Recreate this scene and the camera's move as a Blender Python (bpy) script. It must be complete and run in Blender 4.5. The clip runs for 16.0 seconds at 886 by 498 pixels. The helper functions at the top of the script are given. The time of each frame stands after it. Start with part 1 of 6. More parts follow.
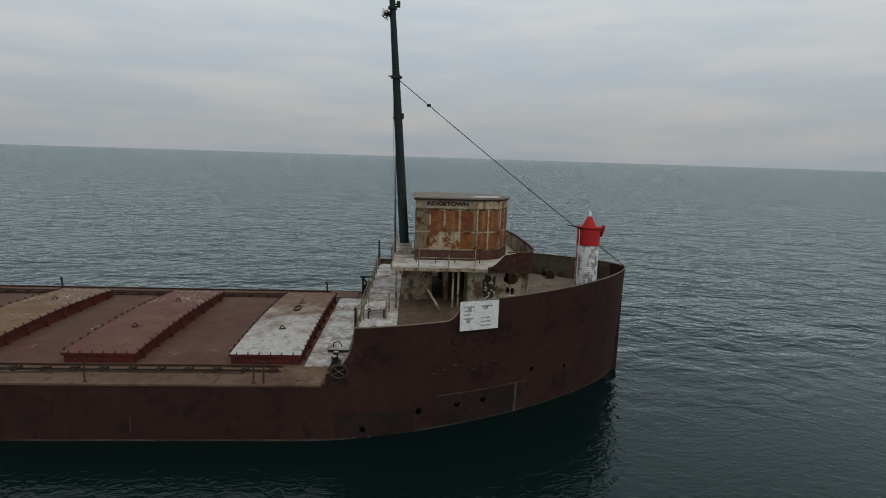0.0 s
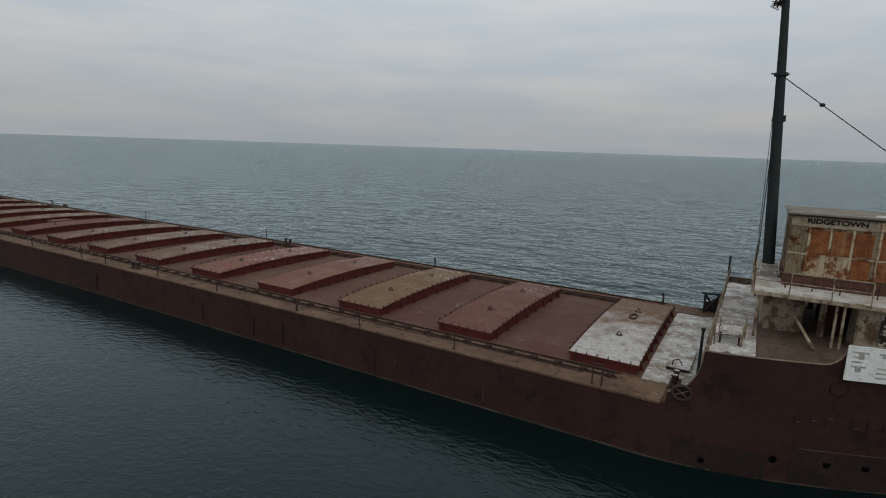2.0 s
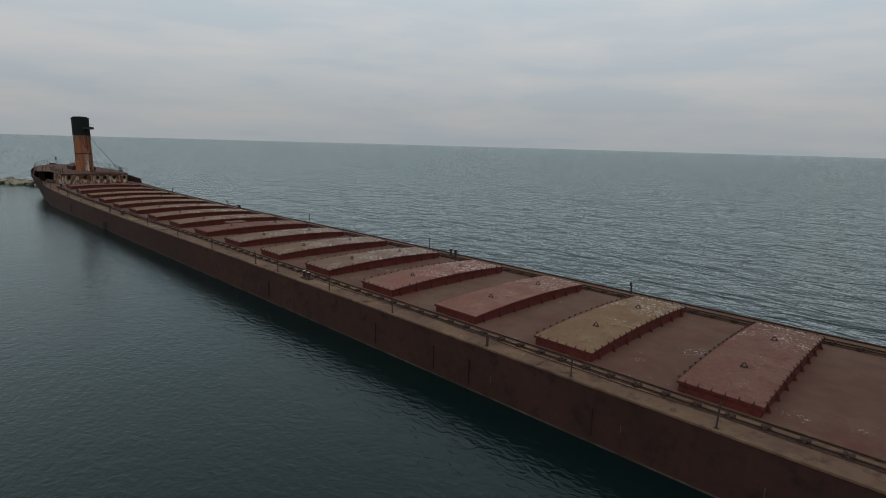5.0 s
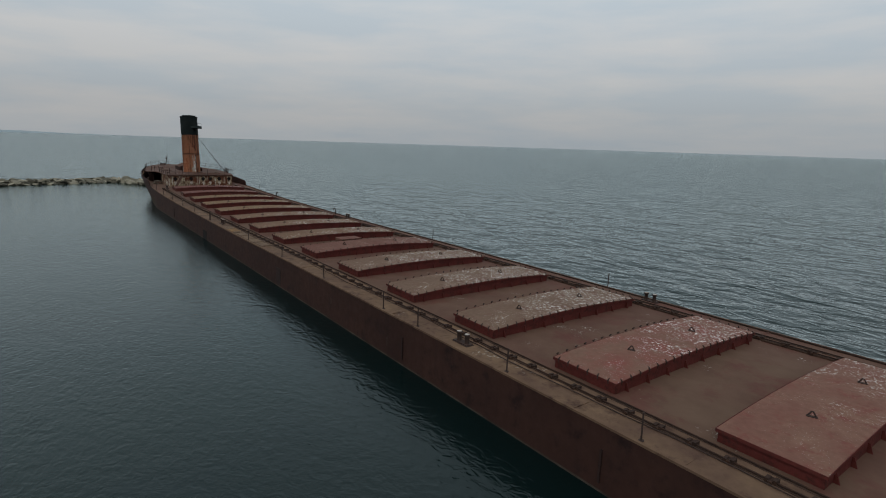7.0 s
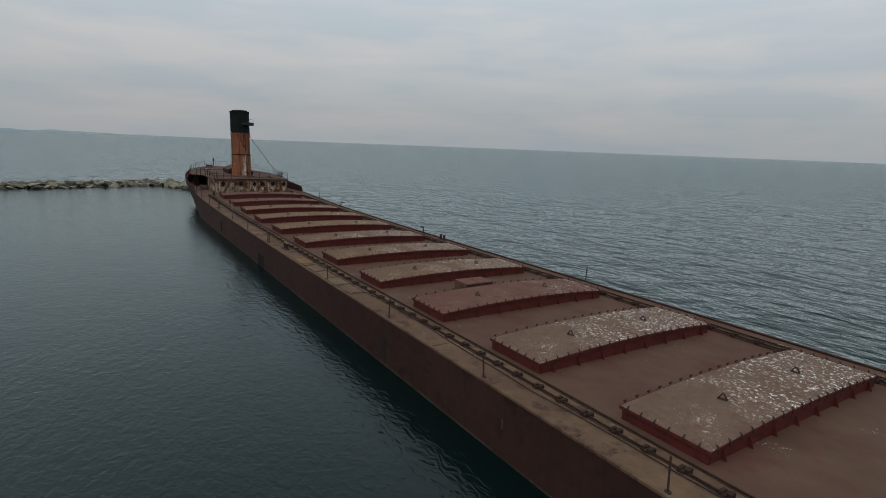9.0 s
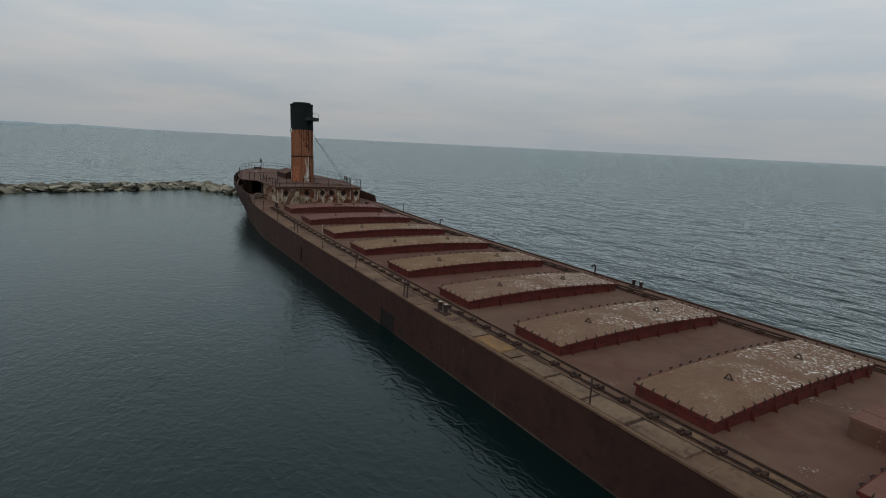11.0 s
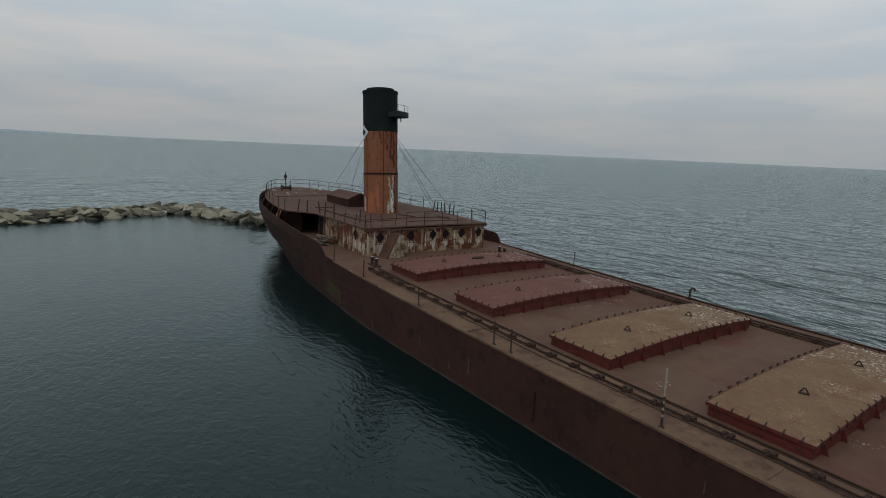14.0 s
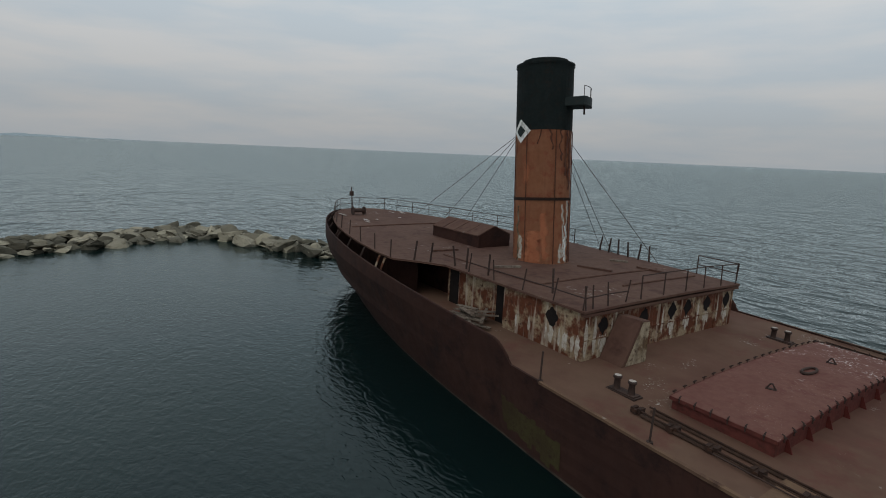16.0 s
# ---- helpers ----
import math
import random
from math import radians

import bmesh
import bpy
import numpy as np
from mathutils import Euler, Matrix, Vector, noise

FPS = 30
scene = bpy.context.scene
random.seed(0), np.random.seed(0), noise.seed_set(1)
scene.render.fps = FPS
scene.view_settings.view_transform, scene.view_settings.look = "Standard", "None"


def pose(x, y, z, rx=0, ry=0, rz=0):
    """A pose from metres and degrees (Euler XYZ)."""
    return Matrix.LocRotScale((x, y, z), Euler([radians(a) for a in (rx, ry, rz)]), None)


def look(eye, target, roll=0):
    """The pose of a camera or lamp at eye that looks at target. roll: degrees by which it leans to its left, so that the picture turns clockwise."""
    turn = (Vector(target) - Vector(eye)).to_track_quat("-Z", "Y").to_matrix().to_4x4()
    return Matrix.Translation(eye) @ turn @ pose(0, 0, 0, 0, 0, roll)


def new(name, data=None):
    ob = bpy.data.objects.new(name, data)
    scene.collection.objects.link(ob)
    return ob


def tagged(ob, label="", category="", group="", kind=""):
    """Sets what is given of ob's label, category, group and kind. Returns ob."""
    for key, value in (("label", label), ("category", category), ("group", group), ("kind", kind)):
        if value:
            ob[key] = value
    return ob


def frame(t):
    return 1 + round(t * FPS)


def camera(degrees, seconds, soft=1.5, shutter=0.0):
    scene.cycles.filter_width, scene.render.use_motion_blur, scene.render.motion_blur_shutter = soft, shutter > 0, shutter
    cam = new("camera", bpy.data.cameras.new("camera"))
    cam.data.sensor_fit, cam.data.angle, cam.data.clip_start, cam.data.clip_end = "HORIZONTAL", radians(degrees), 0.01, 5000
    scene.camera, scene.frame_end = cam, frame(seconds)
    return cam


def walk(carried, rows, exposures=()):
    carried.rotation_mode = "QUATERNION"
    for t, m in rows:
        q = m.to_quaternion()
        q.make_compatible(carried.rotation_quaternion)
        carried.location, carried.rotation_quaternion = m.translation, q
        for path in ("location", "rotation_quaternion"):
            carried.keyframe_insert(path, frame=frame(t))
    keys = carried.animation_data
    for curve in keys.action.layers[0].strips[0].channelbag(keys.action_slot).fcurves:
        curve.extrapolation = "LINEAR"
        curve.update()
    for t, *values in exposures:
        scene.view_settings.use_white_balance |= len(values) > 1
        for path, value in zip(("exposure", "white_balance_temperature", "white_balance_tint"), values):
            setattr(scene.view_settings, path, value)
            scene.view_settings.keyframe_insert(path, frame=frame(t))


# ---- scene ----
cam = camera(78.9, 16.0, soft=1.0)
PATH = [
    (0, (5.369, -30.429, 12.43), (5.484, -28.462, 12.09), 1.8),
    (0.5, (4.621, -30.223, 12.46), (4.536, -28.254, 12.116), 1.8),
    (1, (4.319, -30.342, 12.589), (3.946, -28.41, 12.234), 1.9),
    (1.5, (4.133, -30.683, 12.606), (3.429, -28.847, 12.242), 1.9),
    (2, (4.005, -31.031, 12.702), (3.024, -29.329, 12.327), 1.9),
    (2.5, (3.955, -31.483, 12.768), (2.811, -29.887, 12.387), 1.9),
    (3, (3.776, -31.798, 12.793), (2.558, -30.259, 12.411), 1.7),
    (5.5, (-6.022, -27.264, 12.552), (-7.422, -25.888, 12.169), 1.7),
    (6, (-9.461, -26.022, 12.484), (-10.912, -24.701, 12.1), 1.8),
    (6.5, (-13.325, -24.79, 12.314), (-14.84, -23.542, 11.931), 1.8),
    (7, (-17.424, -23.69, 12.211), (-18.996, -22.514, 11.827), 1.8),
    (7.5, (-21.864, -22.499, 11.99), (-23.467, -21.367, 11.606), 1.9),
    (8, (-26.406, -21.54, 11.848), (-28.029, -20.436, 11.465), 1.9),
    (8.5, (-31.277, -20.55, 11.605), (-32.916, -19.468, 11.226), 2.0),
    (11, (-56.734, -22.413, 11.558), (-58.407, -21.387, 11.171), 2.8),
    (11.5, (-62.561, -23.046, 11.358), (-64.24, -22.029, 10.974), 2.8),
    (12, (-67.957, -23.645, 11.286), (-69.583, -22.542, 10.909), 2.8),
    (12.5, (-73.567, -23.983, 11.248), (-75.151, -22.819, 10.875), 2.7),
    (13, (-79.163, -23.956, 11.164), (-80.747, -22.791, 10.795), 2.6),
    (13.5, (-84.575, -23.747, 11.075), (-86.164, -22.589, 10.708), 2.5),
    (14, (-89.907, -23.438, 11.092), (-91.501, -22.286, 10.727), 2.5),
    (14.5, (-95.291, -22.886, 11.052), (-96.89, -21.741, 10.689), 2.5),
    (15, (-100.523, -22.465, 10.999), (-102.125, -21.323, 10.64), 2.5),
    (15.5, (-105.756, -21.931, 11.062), (-107.363, -20.796, 10.705), 2.4),
    (16, (-111.206, -21.44, 10.958), (-112.816, -20.307, 10.604), 2.5),
]
walk(cam, [(t, look(eye, aim, roll)) for t, eye, aim, roll in PATH])

# ---- world and light ----
world = bpy.data.worlds.new("world")
scene.world = world
world.use_nodes = True
wn, wl = world.node_tree.nodes, world.node_tree.links
wn.clear()
w_out = wn.new("ShaderNodeOutputWorld")
w_bg = wn.new("ShaderNodeBackground")
w_bg.inputs["Strength"].default_value = 1.0
w_sky = wn.new("ShaderNodeTexSky")
w_sky.sky_type, w_sky.sun_disc = "NISHITA", False
w_sky.sun_elevation, w_sky.sun_rotation = radians(48), radians(150)
w_sky.dust_density = 4.0
w_dim = wn.new("ShaderNodeVectorMath")
w_dim.operation = "SCALE"
w_dim.inputs["Scale"].default_value = 0.10
w_co = wn.new("ShaderNodeTexCoord")
w_sep = wn.new("ShaderNodeSeparateXYZ")
w_grad = wn.new("ShaderNodeValToRGB")  # overcast veil by elevation
w_grad.color_ramp.elements[0].position = 0.0
w_grad.color_ramp.elements[0].color = (0.365, 0.400, 0.432, 1)
w_grad.color_ramp.elements[1].position = 0.62
w_grad.color_ramp.elements[1].color = (0.690, 0.775, 0.825, 1)
for at, col in ((0.06, (0.410, 0.432, 0.455, 1)), (0.20, (0.540, 0.577, 0.604, 1)), (0.34, (0.622, 0.695, 0.738, 1))):
    w_grad.color_ramp.elements.new(at).color = col
w_map = wn.new("ShaderNodeMapping")
w_map.inputs["Scale"].default_value = (1.6, 1.6, 9.0)
w_noise = wn.new("ShaderNodeTexNoise")
w_noise.inputs["Scale"].default_value = 2.3
w_noise.inputs["Detail"].default_value = 6.0
w_noise.inputs["Roughness"].default_value = 0.52
w_ramp = wn.new("ShaderNodeValToRGB")
w_ramp.color_ramp.elements[0].position = 0.38
w_ramp.color_ramp.elements[0].color = (0.945, 0.980, 1.0, 1)
w_ramp.color_ramp.elements[1].position = 0.66
w_ramp.color_ramp.elements[1].color = (1.15, 1.085, 1.03, 1)
w_mul = wn.new("ShaderNodeMix")
w_mul.data_type, w_mul.blend_type = "RGBA", "MULTIPLY"
w_mul.inputs["Factor"].default_value = 1.0
w_mix = wn.new("ShaderNodeMix")
w_mix.data_type = "RGBA"
w_mix.inputs["Factor"].default_value = 0.88
wl.new(w_co.outputs["Generated"], w_sep.inputs[0])
wl.new(w_sep.outputs["Z"], w_grad.inputs[0])
wl.new(w_co.outputs["Generated"], w_map.inputs[0])
wl.new(w_map.outputs[0], w_noise.inputs["Vector"])
wl.new(w_noise.outputs["Fac"], w_ramp.inputs[0])
wl.new(w_grad.outputs[0], w_mul.inputs["A"])
wl.new(w_ramp.outputs[0], w_mul.inputs["B"])
wl.new(w_sky.outputs[0], w_dim.inputs[0])
wl.new(w_dim.outputs[0], w_mix.inputs["A"])
wl.new(w_mul.outputs["Result"], w_mix.inputs["B"])
wl.new(w_mix.outputs["Result"], w_bg.inputs["Color"])
wl.new(w_bg.outputs[0], w_out.inputs[0])

sun = new("sun", bpy.data.lights.new("sun", "SUN"))
sun.data.energy, sun.data.angle, sun.data.color = 0.5, radians(30), (1.0, 0.96, 0.9)
sun.matrix_world = look((0, 0, 60), (-30, 40, 0))


# ---- materials ----
def mat(name, c1, c2, c3=None, scale=0.6, rough=0.8, metal=0.0, bump=0.25, bump_scale=None, streak=0.0,
        streak_col=(0.35, 0.32, 0.28), spots=0.0, spot_col=(0.62, 0.62, 0.58), spot_scale=3.0, amount=0.5, vary=0.0, spec=0.12, lean=0.0, drift=0.0, edge=0.14):
    """Weathered surface: two tones in large patches, a third in small flecks, runs down the face, droppings."""
    m = bpy.data.materials.new(name)
    m.use_nodes = True
    n, l = m.node_tree.nodes, m.node_tree.links
    b = n["Principled BSDF"]
    b.inputs["Metallic"].default_value = metal
    b.inputs["Specular IOR Level"].default_value = spec
    co = n.new("ShaderNodeTexCoord")

    def noise_node(s, detail=6.0, vec=None, r=0.6):
        t = n.new("ShaderNodeTexNoise")
        t.inputs["Scale"].default_value, t.inputs["Detail"].default_value, t.inputs["Roughness"].default_value = s, detail, r
        l.new(vec or co.outputs["Object"], t.inputs["Vector"])
        return t.outputs["Fac"]

    def ramp(src, lo, hi):
        r = n.new("ShaderNodeMapRange")
        r.inputs["From Min"].default_value, r.inputs["From Max"].default_value = lo, hi
        l.new(src, r.inputs["Value"])
        return r.outputs["Result"]

    def mix(fac, a, bcol):
        x = n.new("ShaderNodeMix")
        x.data_type = "RGBA"
        for sock, v in (("Factor", fac), ("A", a), ("B", bcol)):
            if isinstance(v, tuple):
                x.inputs[sock].default_value = (*v, 1)
            elif isinstance(v, float):
                x.inputs[sock].default_value = v
            else:
                l.new(v, x.inputs[sock])
        return x.outputs["Result"]

    def times(a, k):
        x = n.new("ShaderNodeMath")
        x.operation = "MULTIPLY"
        l.new(a, x.inputs[0])
        if isinstance(k, float):
            x.inputs[1].default_value = k
        else:
            l.new(k, x.inputs[1])
        return x.outputs[0]

    def slanted(src, k):
        """Adds k for each metre athwartships, for fouling that is thicker on one side."""
        sp = n.new("ShaderNodeSeparateXYZ")
        l.new(co.outputs["Object"], sp.inputs[0])
        x = n.new("ShaderNodeMath")
        x.operation = "MULTIPLY_ADD"
        l.new(sp.outputs["Y"], x.inputs[0])
        x.inputs[1].default_value = k
        l.new(src, x.inputs[2])
        return x.outputs[0]

    tone = noise_node(scale)
    col = mix(ramp(slanted(tone, lean) if lean else tone, amount - edge, amount + edge), c1, c2)
    fine = noise_node(scale * 9, 4.0)
    if c3:
        col = mix(ramp(noise_node(scale * 3.3, 8.0, r=0.7), 0.52, 0.66), col, c3)
    col = mix(times(ramp(fine, 0.35, 0.75), 0.35), col, tuple(v * 0.55 for v in c1))
    if streak:
        mp = n.new("ShaderNodeMapping")
        mp.inputs["Scale"].default_value = (2.6, 2.6, 0.16)
        l.new(co.outputs["Object"], mp.inputs[0])
        col = mix(times(ramp(noise_node(1.3, 5.0, mp.outputs[0]), 0.54, 0.70), streak), col, streak_col)
    if spots:
        patch = noise_node(spot_scale * 0.12, 3.0)
        big = ramp(slanted(patch, drift) if drift else patch, 0.64 - spots * 0.34, 0.82 - spots * 0.26)
        small = ramp(noise_node(spot_scale * 2.0, 3.0, r=0.7), 0.585, 0.615)
        col = mix(times(big, small), col, spot_col)
        if drift == 0.0:
            spots = 0.0
        dust = min(spots * 1.3, 0.8)
    if spots:
        tiny = ramp(noise_node(spot_scale * 5.0, 2.0), 0.655, 0.69)
        col = mix(times(times(ramp(patch, 0.4, 0.6), tiny), dust), col, spot_col)
    if vary:
        info = n.new("ShaderNodeObjectInfo")
        h = n.new("ShaderNodeHueSaturation")
        l.new(ramp(info.outputs["Random"], 0.0, 1.0), h.inputs["Value"])
        h.inputs["Value"].default_value = 1.0
        mr = [x for x in n if x.type == "MAP_RANGE"][-1]
        mr.inputs["To Min"].default_value, mr.inputs["To Max"].default_value = 1 - vary, 1 + vary
        l.new(col, h.inputs["Color"])
        col = h.outputs["Color"]
    l.new(col, b.inputs["Base Color"])
    rr = n.new("ShaderNodeMapRange")
    l.new(fine, rr.inputs["Value"])
    rr.inputs["To Min"].default_value, rr.inputs["To Max"].default_value = max(rough - 0.15, 0.05), min(rough + 0.12, 1.0)
    l.new(rr.outputs[0], b.inputs["Roughness"])
    if bump:
        bp = n.new("ShaderNodeBump")
        bp.inputs["Strength"].default_value, bp.inputs["Distance"].default_value = bump, 0.02
        l.new(noise_node(bump_scale or scale * 12, 5.0), bp.inputs["Height"])
        l.new(bp.outputs[0], b.inputs["Normal"])
    return m


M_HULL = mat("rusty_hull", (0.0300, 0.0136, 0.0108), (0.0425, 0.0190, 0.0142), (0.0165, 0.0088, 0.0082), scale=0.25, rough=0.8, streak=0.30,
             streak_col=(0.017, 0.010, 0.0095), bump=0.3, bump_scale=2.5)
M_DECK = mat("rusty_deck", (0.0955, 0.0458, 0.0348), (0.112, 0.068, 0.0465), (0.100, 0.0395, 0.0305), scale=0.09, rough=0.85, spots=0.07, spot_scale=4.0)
M_STRIP = mat("deck_edge_strip", (0.090, 0.052, 0.037), (0.156, 0.098, 0.060), (0.060, 0.033, 0.024), scale=0.35, rough=0.88, spots=0.08, spot_scale=3)
M_GUANO = mat("fouled_deck", (0.22, 0.170, 0.135), (0.54, 0.515, 0.49), (0.68, 0.67, 0.655), scale=0.9, rough=0.9, amount=0.50)
M_COAM = mat("red_coaming", (0.080, 0.018, 0.015), (0.108, 0.025, 0.021), (0.050, 0.018, 0.015), scale=0.7, rough=0.7, streak=0.35, streak_col=(0.05, 0.022, 0.018))
M_IRON = mat("dark_iron", (0.035, 0.024, 0.021), (0.055, 0.034, 0.028), scale=2.0, rough=0.75)
M_BLACK = mat("black_paint", (0.016, 0.023, 0.023), (0.024, 0.033, 0.033), (0.030, 0.026, 0.022), scale=0.8, rough=0.65, streak=0.2, streak_col=(0.03, 0.03, 0.03))
M_BUFF = mat("orange_buff_paint", (0.34, 0.140, 0.074), (0.38, 0.175, 0.100), (0.29, 0.088, 0.050), scale=0.5, rough=0.75, streak=0.40, streak_col=(0.15, 0.060, 0.036))
M_HOUSE = mat("flaking_white_rust", (0.100, 0.034, 0.018), (0.29, 0.225, 0.150), (0.048, 0.021, 0.015), scale=1.3, rough=0.85, streak=0.9,
              streak_col=(0.42, 0.37, 0.30), amount=0.535, edge=0.06)
M_PILOT = mat("flaking_cream_rust", (0.150, 0.056, 0.024), (0.40, 0.325, 0.215), (0.25, 0.108, 0.040), scale=1.7, rough=0.85, streak=0.85,
              streak_col=(0.085, 0.036, 0.020), amount=0.46, edge=0.035)
M_TEXAS = mat("grimy_cream_paint", (0.110, 0.070, 0.040), (0.32, 0.265, 0.190), (0.055, 0.033, 0.023), scale=1.2, rough=0.85, streak=0.8,
              streak_col=(0.050, 0.032, 0.024), amount=0.47, edge=0.06)
M_RED = mat("red_beacon_paint", (0.42, 0.022, 0.022), (0.36, 0.022, 0.022), (0.26, 0.02, 0.02), scale=1.5, rough=0.6)
M_WHITE = mat("flaking_white_paint", (0.62, 0.62, 0.60), (0.72, 0.72, 0.70), (0.20, 0.19, 0.18), scale=0.9, rough=0.8)
M_SIGN = mat("sign_white", (0.60, 0.60, 0.57), (0.68, 0.68, 0.65), (0.45, 0.44, 0.41), scale=1.2, rough=0.7)
M_FCSL = mat("forecastle_plating", (0.128, 0.098, 0.071), (0.198, 0.160, 0.120), (0.085, 0.056, 0.041), scale=0.45, rough=0.88, spots=0.2, spot_scale=3)
M_COAM2 = mat("brown_coaming", (0.085, 0.025, 0.021), (0.108, 0.031, 0.025), (0.058, 0.021, 0.017), scale=0.7, rough=0.75, streak=0.3, streak_col=(0.035, 0.018, 0.015))
M_RUNW = mat("white_runs", (0.30, 0.26, 0.21), (0.46, 0.43, 0.38), (0.18, 0.09, 0.05), scale=3.0, rough=0.85, amount=0.45)
M_BEACON = mat("flaking_beacon_white", (0.66, 0.66, 0.65), (0.19, 0.19, 0.19), (0.62, 0.62, 0.61), scale=2.0, rough=0.8, amount=0.515, edge=0.03)
M_BRIDGE = mat("bridge_deck_tan", (0.34, 0.295, 0.240), (0.54, 0.51, 0.47), (0.22, 0.16, 0.115), scale=1.0, rough=0.9)
M_HOLE = mat("hole_shade_black", (0.003, 0.0025, 0.0025), (0.004, 0.003, 0.003), scale=1.0, rough=1.0, bump=0, spec=0.0)
M_PEEL = mat("peeling_door_paint", (0.022, 0.018, 0.015), (0.42, 0.38, 0.31), (0.09, 0.05, 0.03), scale=3.2, rough=0.8, amount=0.53, edge=0.03)
# near-black for painted shade inside openings, and for the name lettering
M_DARK = mat("inner_shade_and_letters", (0.010, 0.008, 0.008), (0.014, 0.011, 0.010), scale=1.0, rough=0.9, bump=0)
M_ROCK = mat("breakwater_stone", (0.150, 0.136, 0.100), (0.25, 0.230, 0.180), (0.070, 0.062, 0.042), scale=0.5, rough=0.9, bump=0.9, bump_scale=2.0, vary=0.65)
# distance haze painted as pale blue, with a glow added to lift it
M_SHORE = mat("far_shore_haze", (0.22, 0.27, 0.29), (0.27, 0.32, 0.34), scale=0.01, rough=1.0, bump=0)
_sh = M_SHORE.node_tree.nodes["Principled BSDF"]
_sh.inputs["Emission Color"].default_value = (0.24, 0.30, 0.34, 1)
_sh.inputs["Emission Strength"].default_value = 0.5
M_ROOF = mat("poop_plating", (0.080, 0.042, 0.032), (0.102, 0.058, 0.043), (0.058, 0.029, 0.023), scale=0.35, rough=0.85, spots=0.14, spot_scale=1.6)


def water_material():
    m = bpy.data.materials.new("lake_water")
    m.use_nodes = True
    n, l = m.node_tree.nodes, m.node_tree.links
    n.remove(n["Principled BSDF"])
    body = n.new("ShaderNodeBsdfDiffuse")
    body.inputs["Color"].default_value = (0.0026, 0.0084, 0.0084, 1)
    gloss = n.new("ShaderNodeBsdfGlossy")
    gloss.inputs["Color"].default_value = (0.88, 0.985, 1.0, 1)
    gloss.inputs["Roughness"].default_value = 0.08
    fres = n.new("ShaderNodeFresnel")
    fres.inputs["IOR"].default_value = 1.30
    both = n.new("ShaderNodeMixShader")
    l.new(fres.outputs[0], both.inputs[0])
    l.new(body.outputs[0], both.inputs[1])
    l.new(gloss.outputs[0], both.inputs[2])
    l.new(both.outputs[0], n["Material Output"].inputs["Surface"])
    co = n.new("ShaderNodeTexCoord")
    sep = n.new("ShaderNodeSeparateXYZ")
    l.new(co.outputs["Object"], sep.inputs[0])
    # calmer in the basin on the sheltered side of the ship, open chop beyond it
    beyond = n.new("ShaderNodeMapRange")  # past the breakwater the chop is open again
    beyond.inputs["From Min"].default_value, beyond.inputs["From Max"].default_value = -118.0, -130.0
    beyond.inputs["To Min"].default_value, beyond.inputs["To Max"].default_value = 0.0, 240.0
    l.new(sep.outputs["X"], beyond.inputs["Value"])
    add = n.new("ShaderNodeMath")
    l.new(sep.outputs["Y"], add.inputs[0])
    l.new(beyond.outputs[0], add.inputs[1])
    far_y = n.new("ShaderNodeMapRange")  # and far out in the basin
    far_y.inputs["From Min"].default_value, far_y.inputs["From Max"].default_value = -90.0, -400.0
    far_y.inputs["To Min"].default_value, far_y.inputs["To Max"].default_value = 0.0, 9000.0
    l.new(sep.outputs["Y"], far_y.inputs["Value"])
    add2 = n.new("ShaderNodeMath")
    l.new(add.outputs[0], add2.inputs[0])
    l.new(far_y.outputs[0], add2.inputs[1])
    lee_y = add2.outputs[0]
    total = None
    for s, stretch, turn, h, lee in ((0.07, 1.5, 20, 0.45, 0.05), (0.23, 1.6, -14, 0.43, 0.04), (0.55, 1.5, 34, 0.24, 0.04), (1.25, 1.5, -2, 0.088, 0.11), (3.0, 1.5, 40, 0.019, 1.0), (7.0, 1.4, 10, 0.005, 1.2)):
        calm = n.new("ShaderNodeMapRange")
        calm.inputs["From Min"].default_value, calm.inputs["From Max"].default_value = -8.4, 8.0
        calm.inputs["To Min"].default_value, calm.inputs["To Max"].default_value = h * 2 * lee, h * 2
        l.new(lee_y, calm.inputs["Value"])
        mp = n.new("ShaderNodeMapping")
        mp.inputs["Rotation"].default_value = (0, 0, radians(turn))
        mp.inputs["Scale"].default_value = (1.0 / stretch, 1.0, 1.0)
        l.new(co.outputs["Object"], mp.inputs[0])
        t = n.new("ShaderNodeTexNoise")
        t.inputs["Scale"].default_value, t.inputs["Detail"].default_value = s, 2.0
        t.inputs["Distortion"].default_value = 0.8
        l.new(mp.outputs[0], t.inputs["Vector"])
        k = n.new("ShaderNodeMath")
        k.operation = "MULTIPLY"
        l.new(calm.outputs[0], k.inputs[1])
        mid = n.new("ShaderNodeMath")
        mid.operation = "SUBTRACT"
        mid.inputs[1].default_value = 0.5
        l.new(t.outputs["Fac"], mid.inputs[0])
        l.new(mid.outputs[0], k.inputs[0])
        if total is None:
            total = k.outputs[0]
        else:
            a = n.new("ShaderNodeMath")
            l.new(total, a.inputs[0])
            l.new(k.outputs[0], a.inputs[1])
            total = a.outputs[0]
    bp = n.new("ShaderNodeBump")
    bp.inputs["Strength"].default_value, bp.inputs["Distance"].default_value = 1.0, 1.0
    l.new(total, bp.inputs["Height"])
    for node in (gloss, fres):
        l.new(bp.outputs[0], node.inputs["Normal"])
    return m


M_WATER = water_material()


# ---- building helpers ----
SHIP = pose(0, 0, -0.46, -0.59, 0.057, 0)  # she lies on the bottom with a slight list and trim


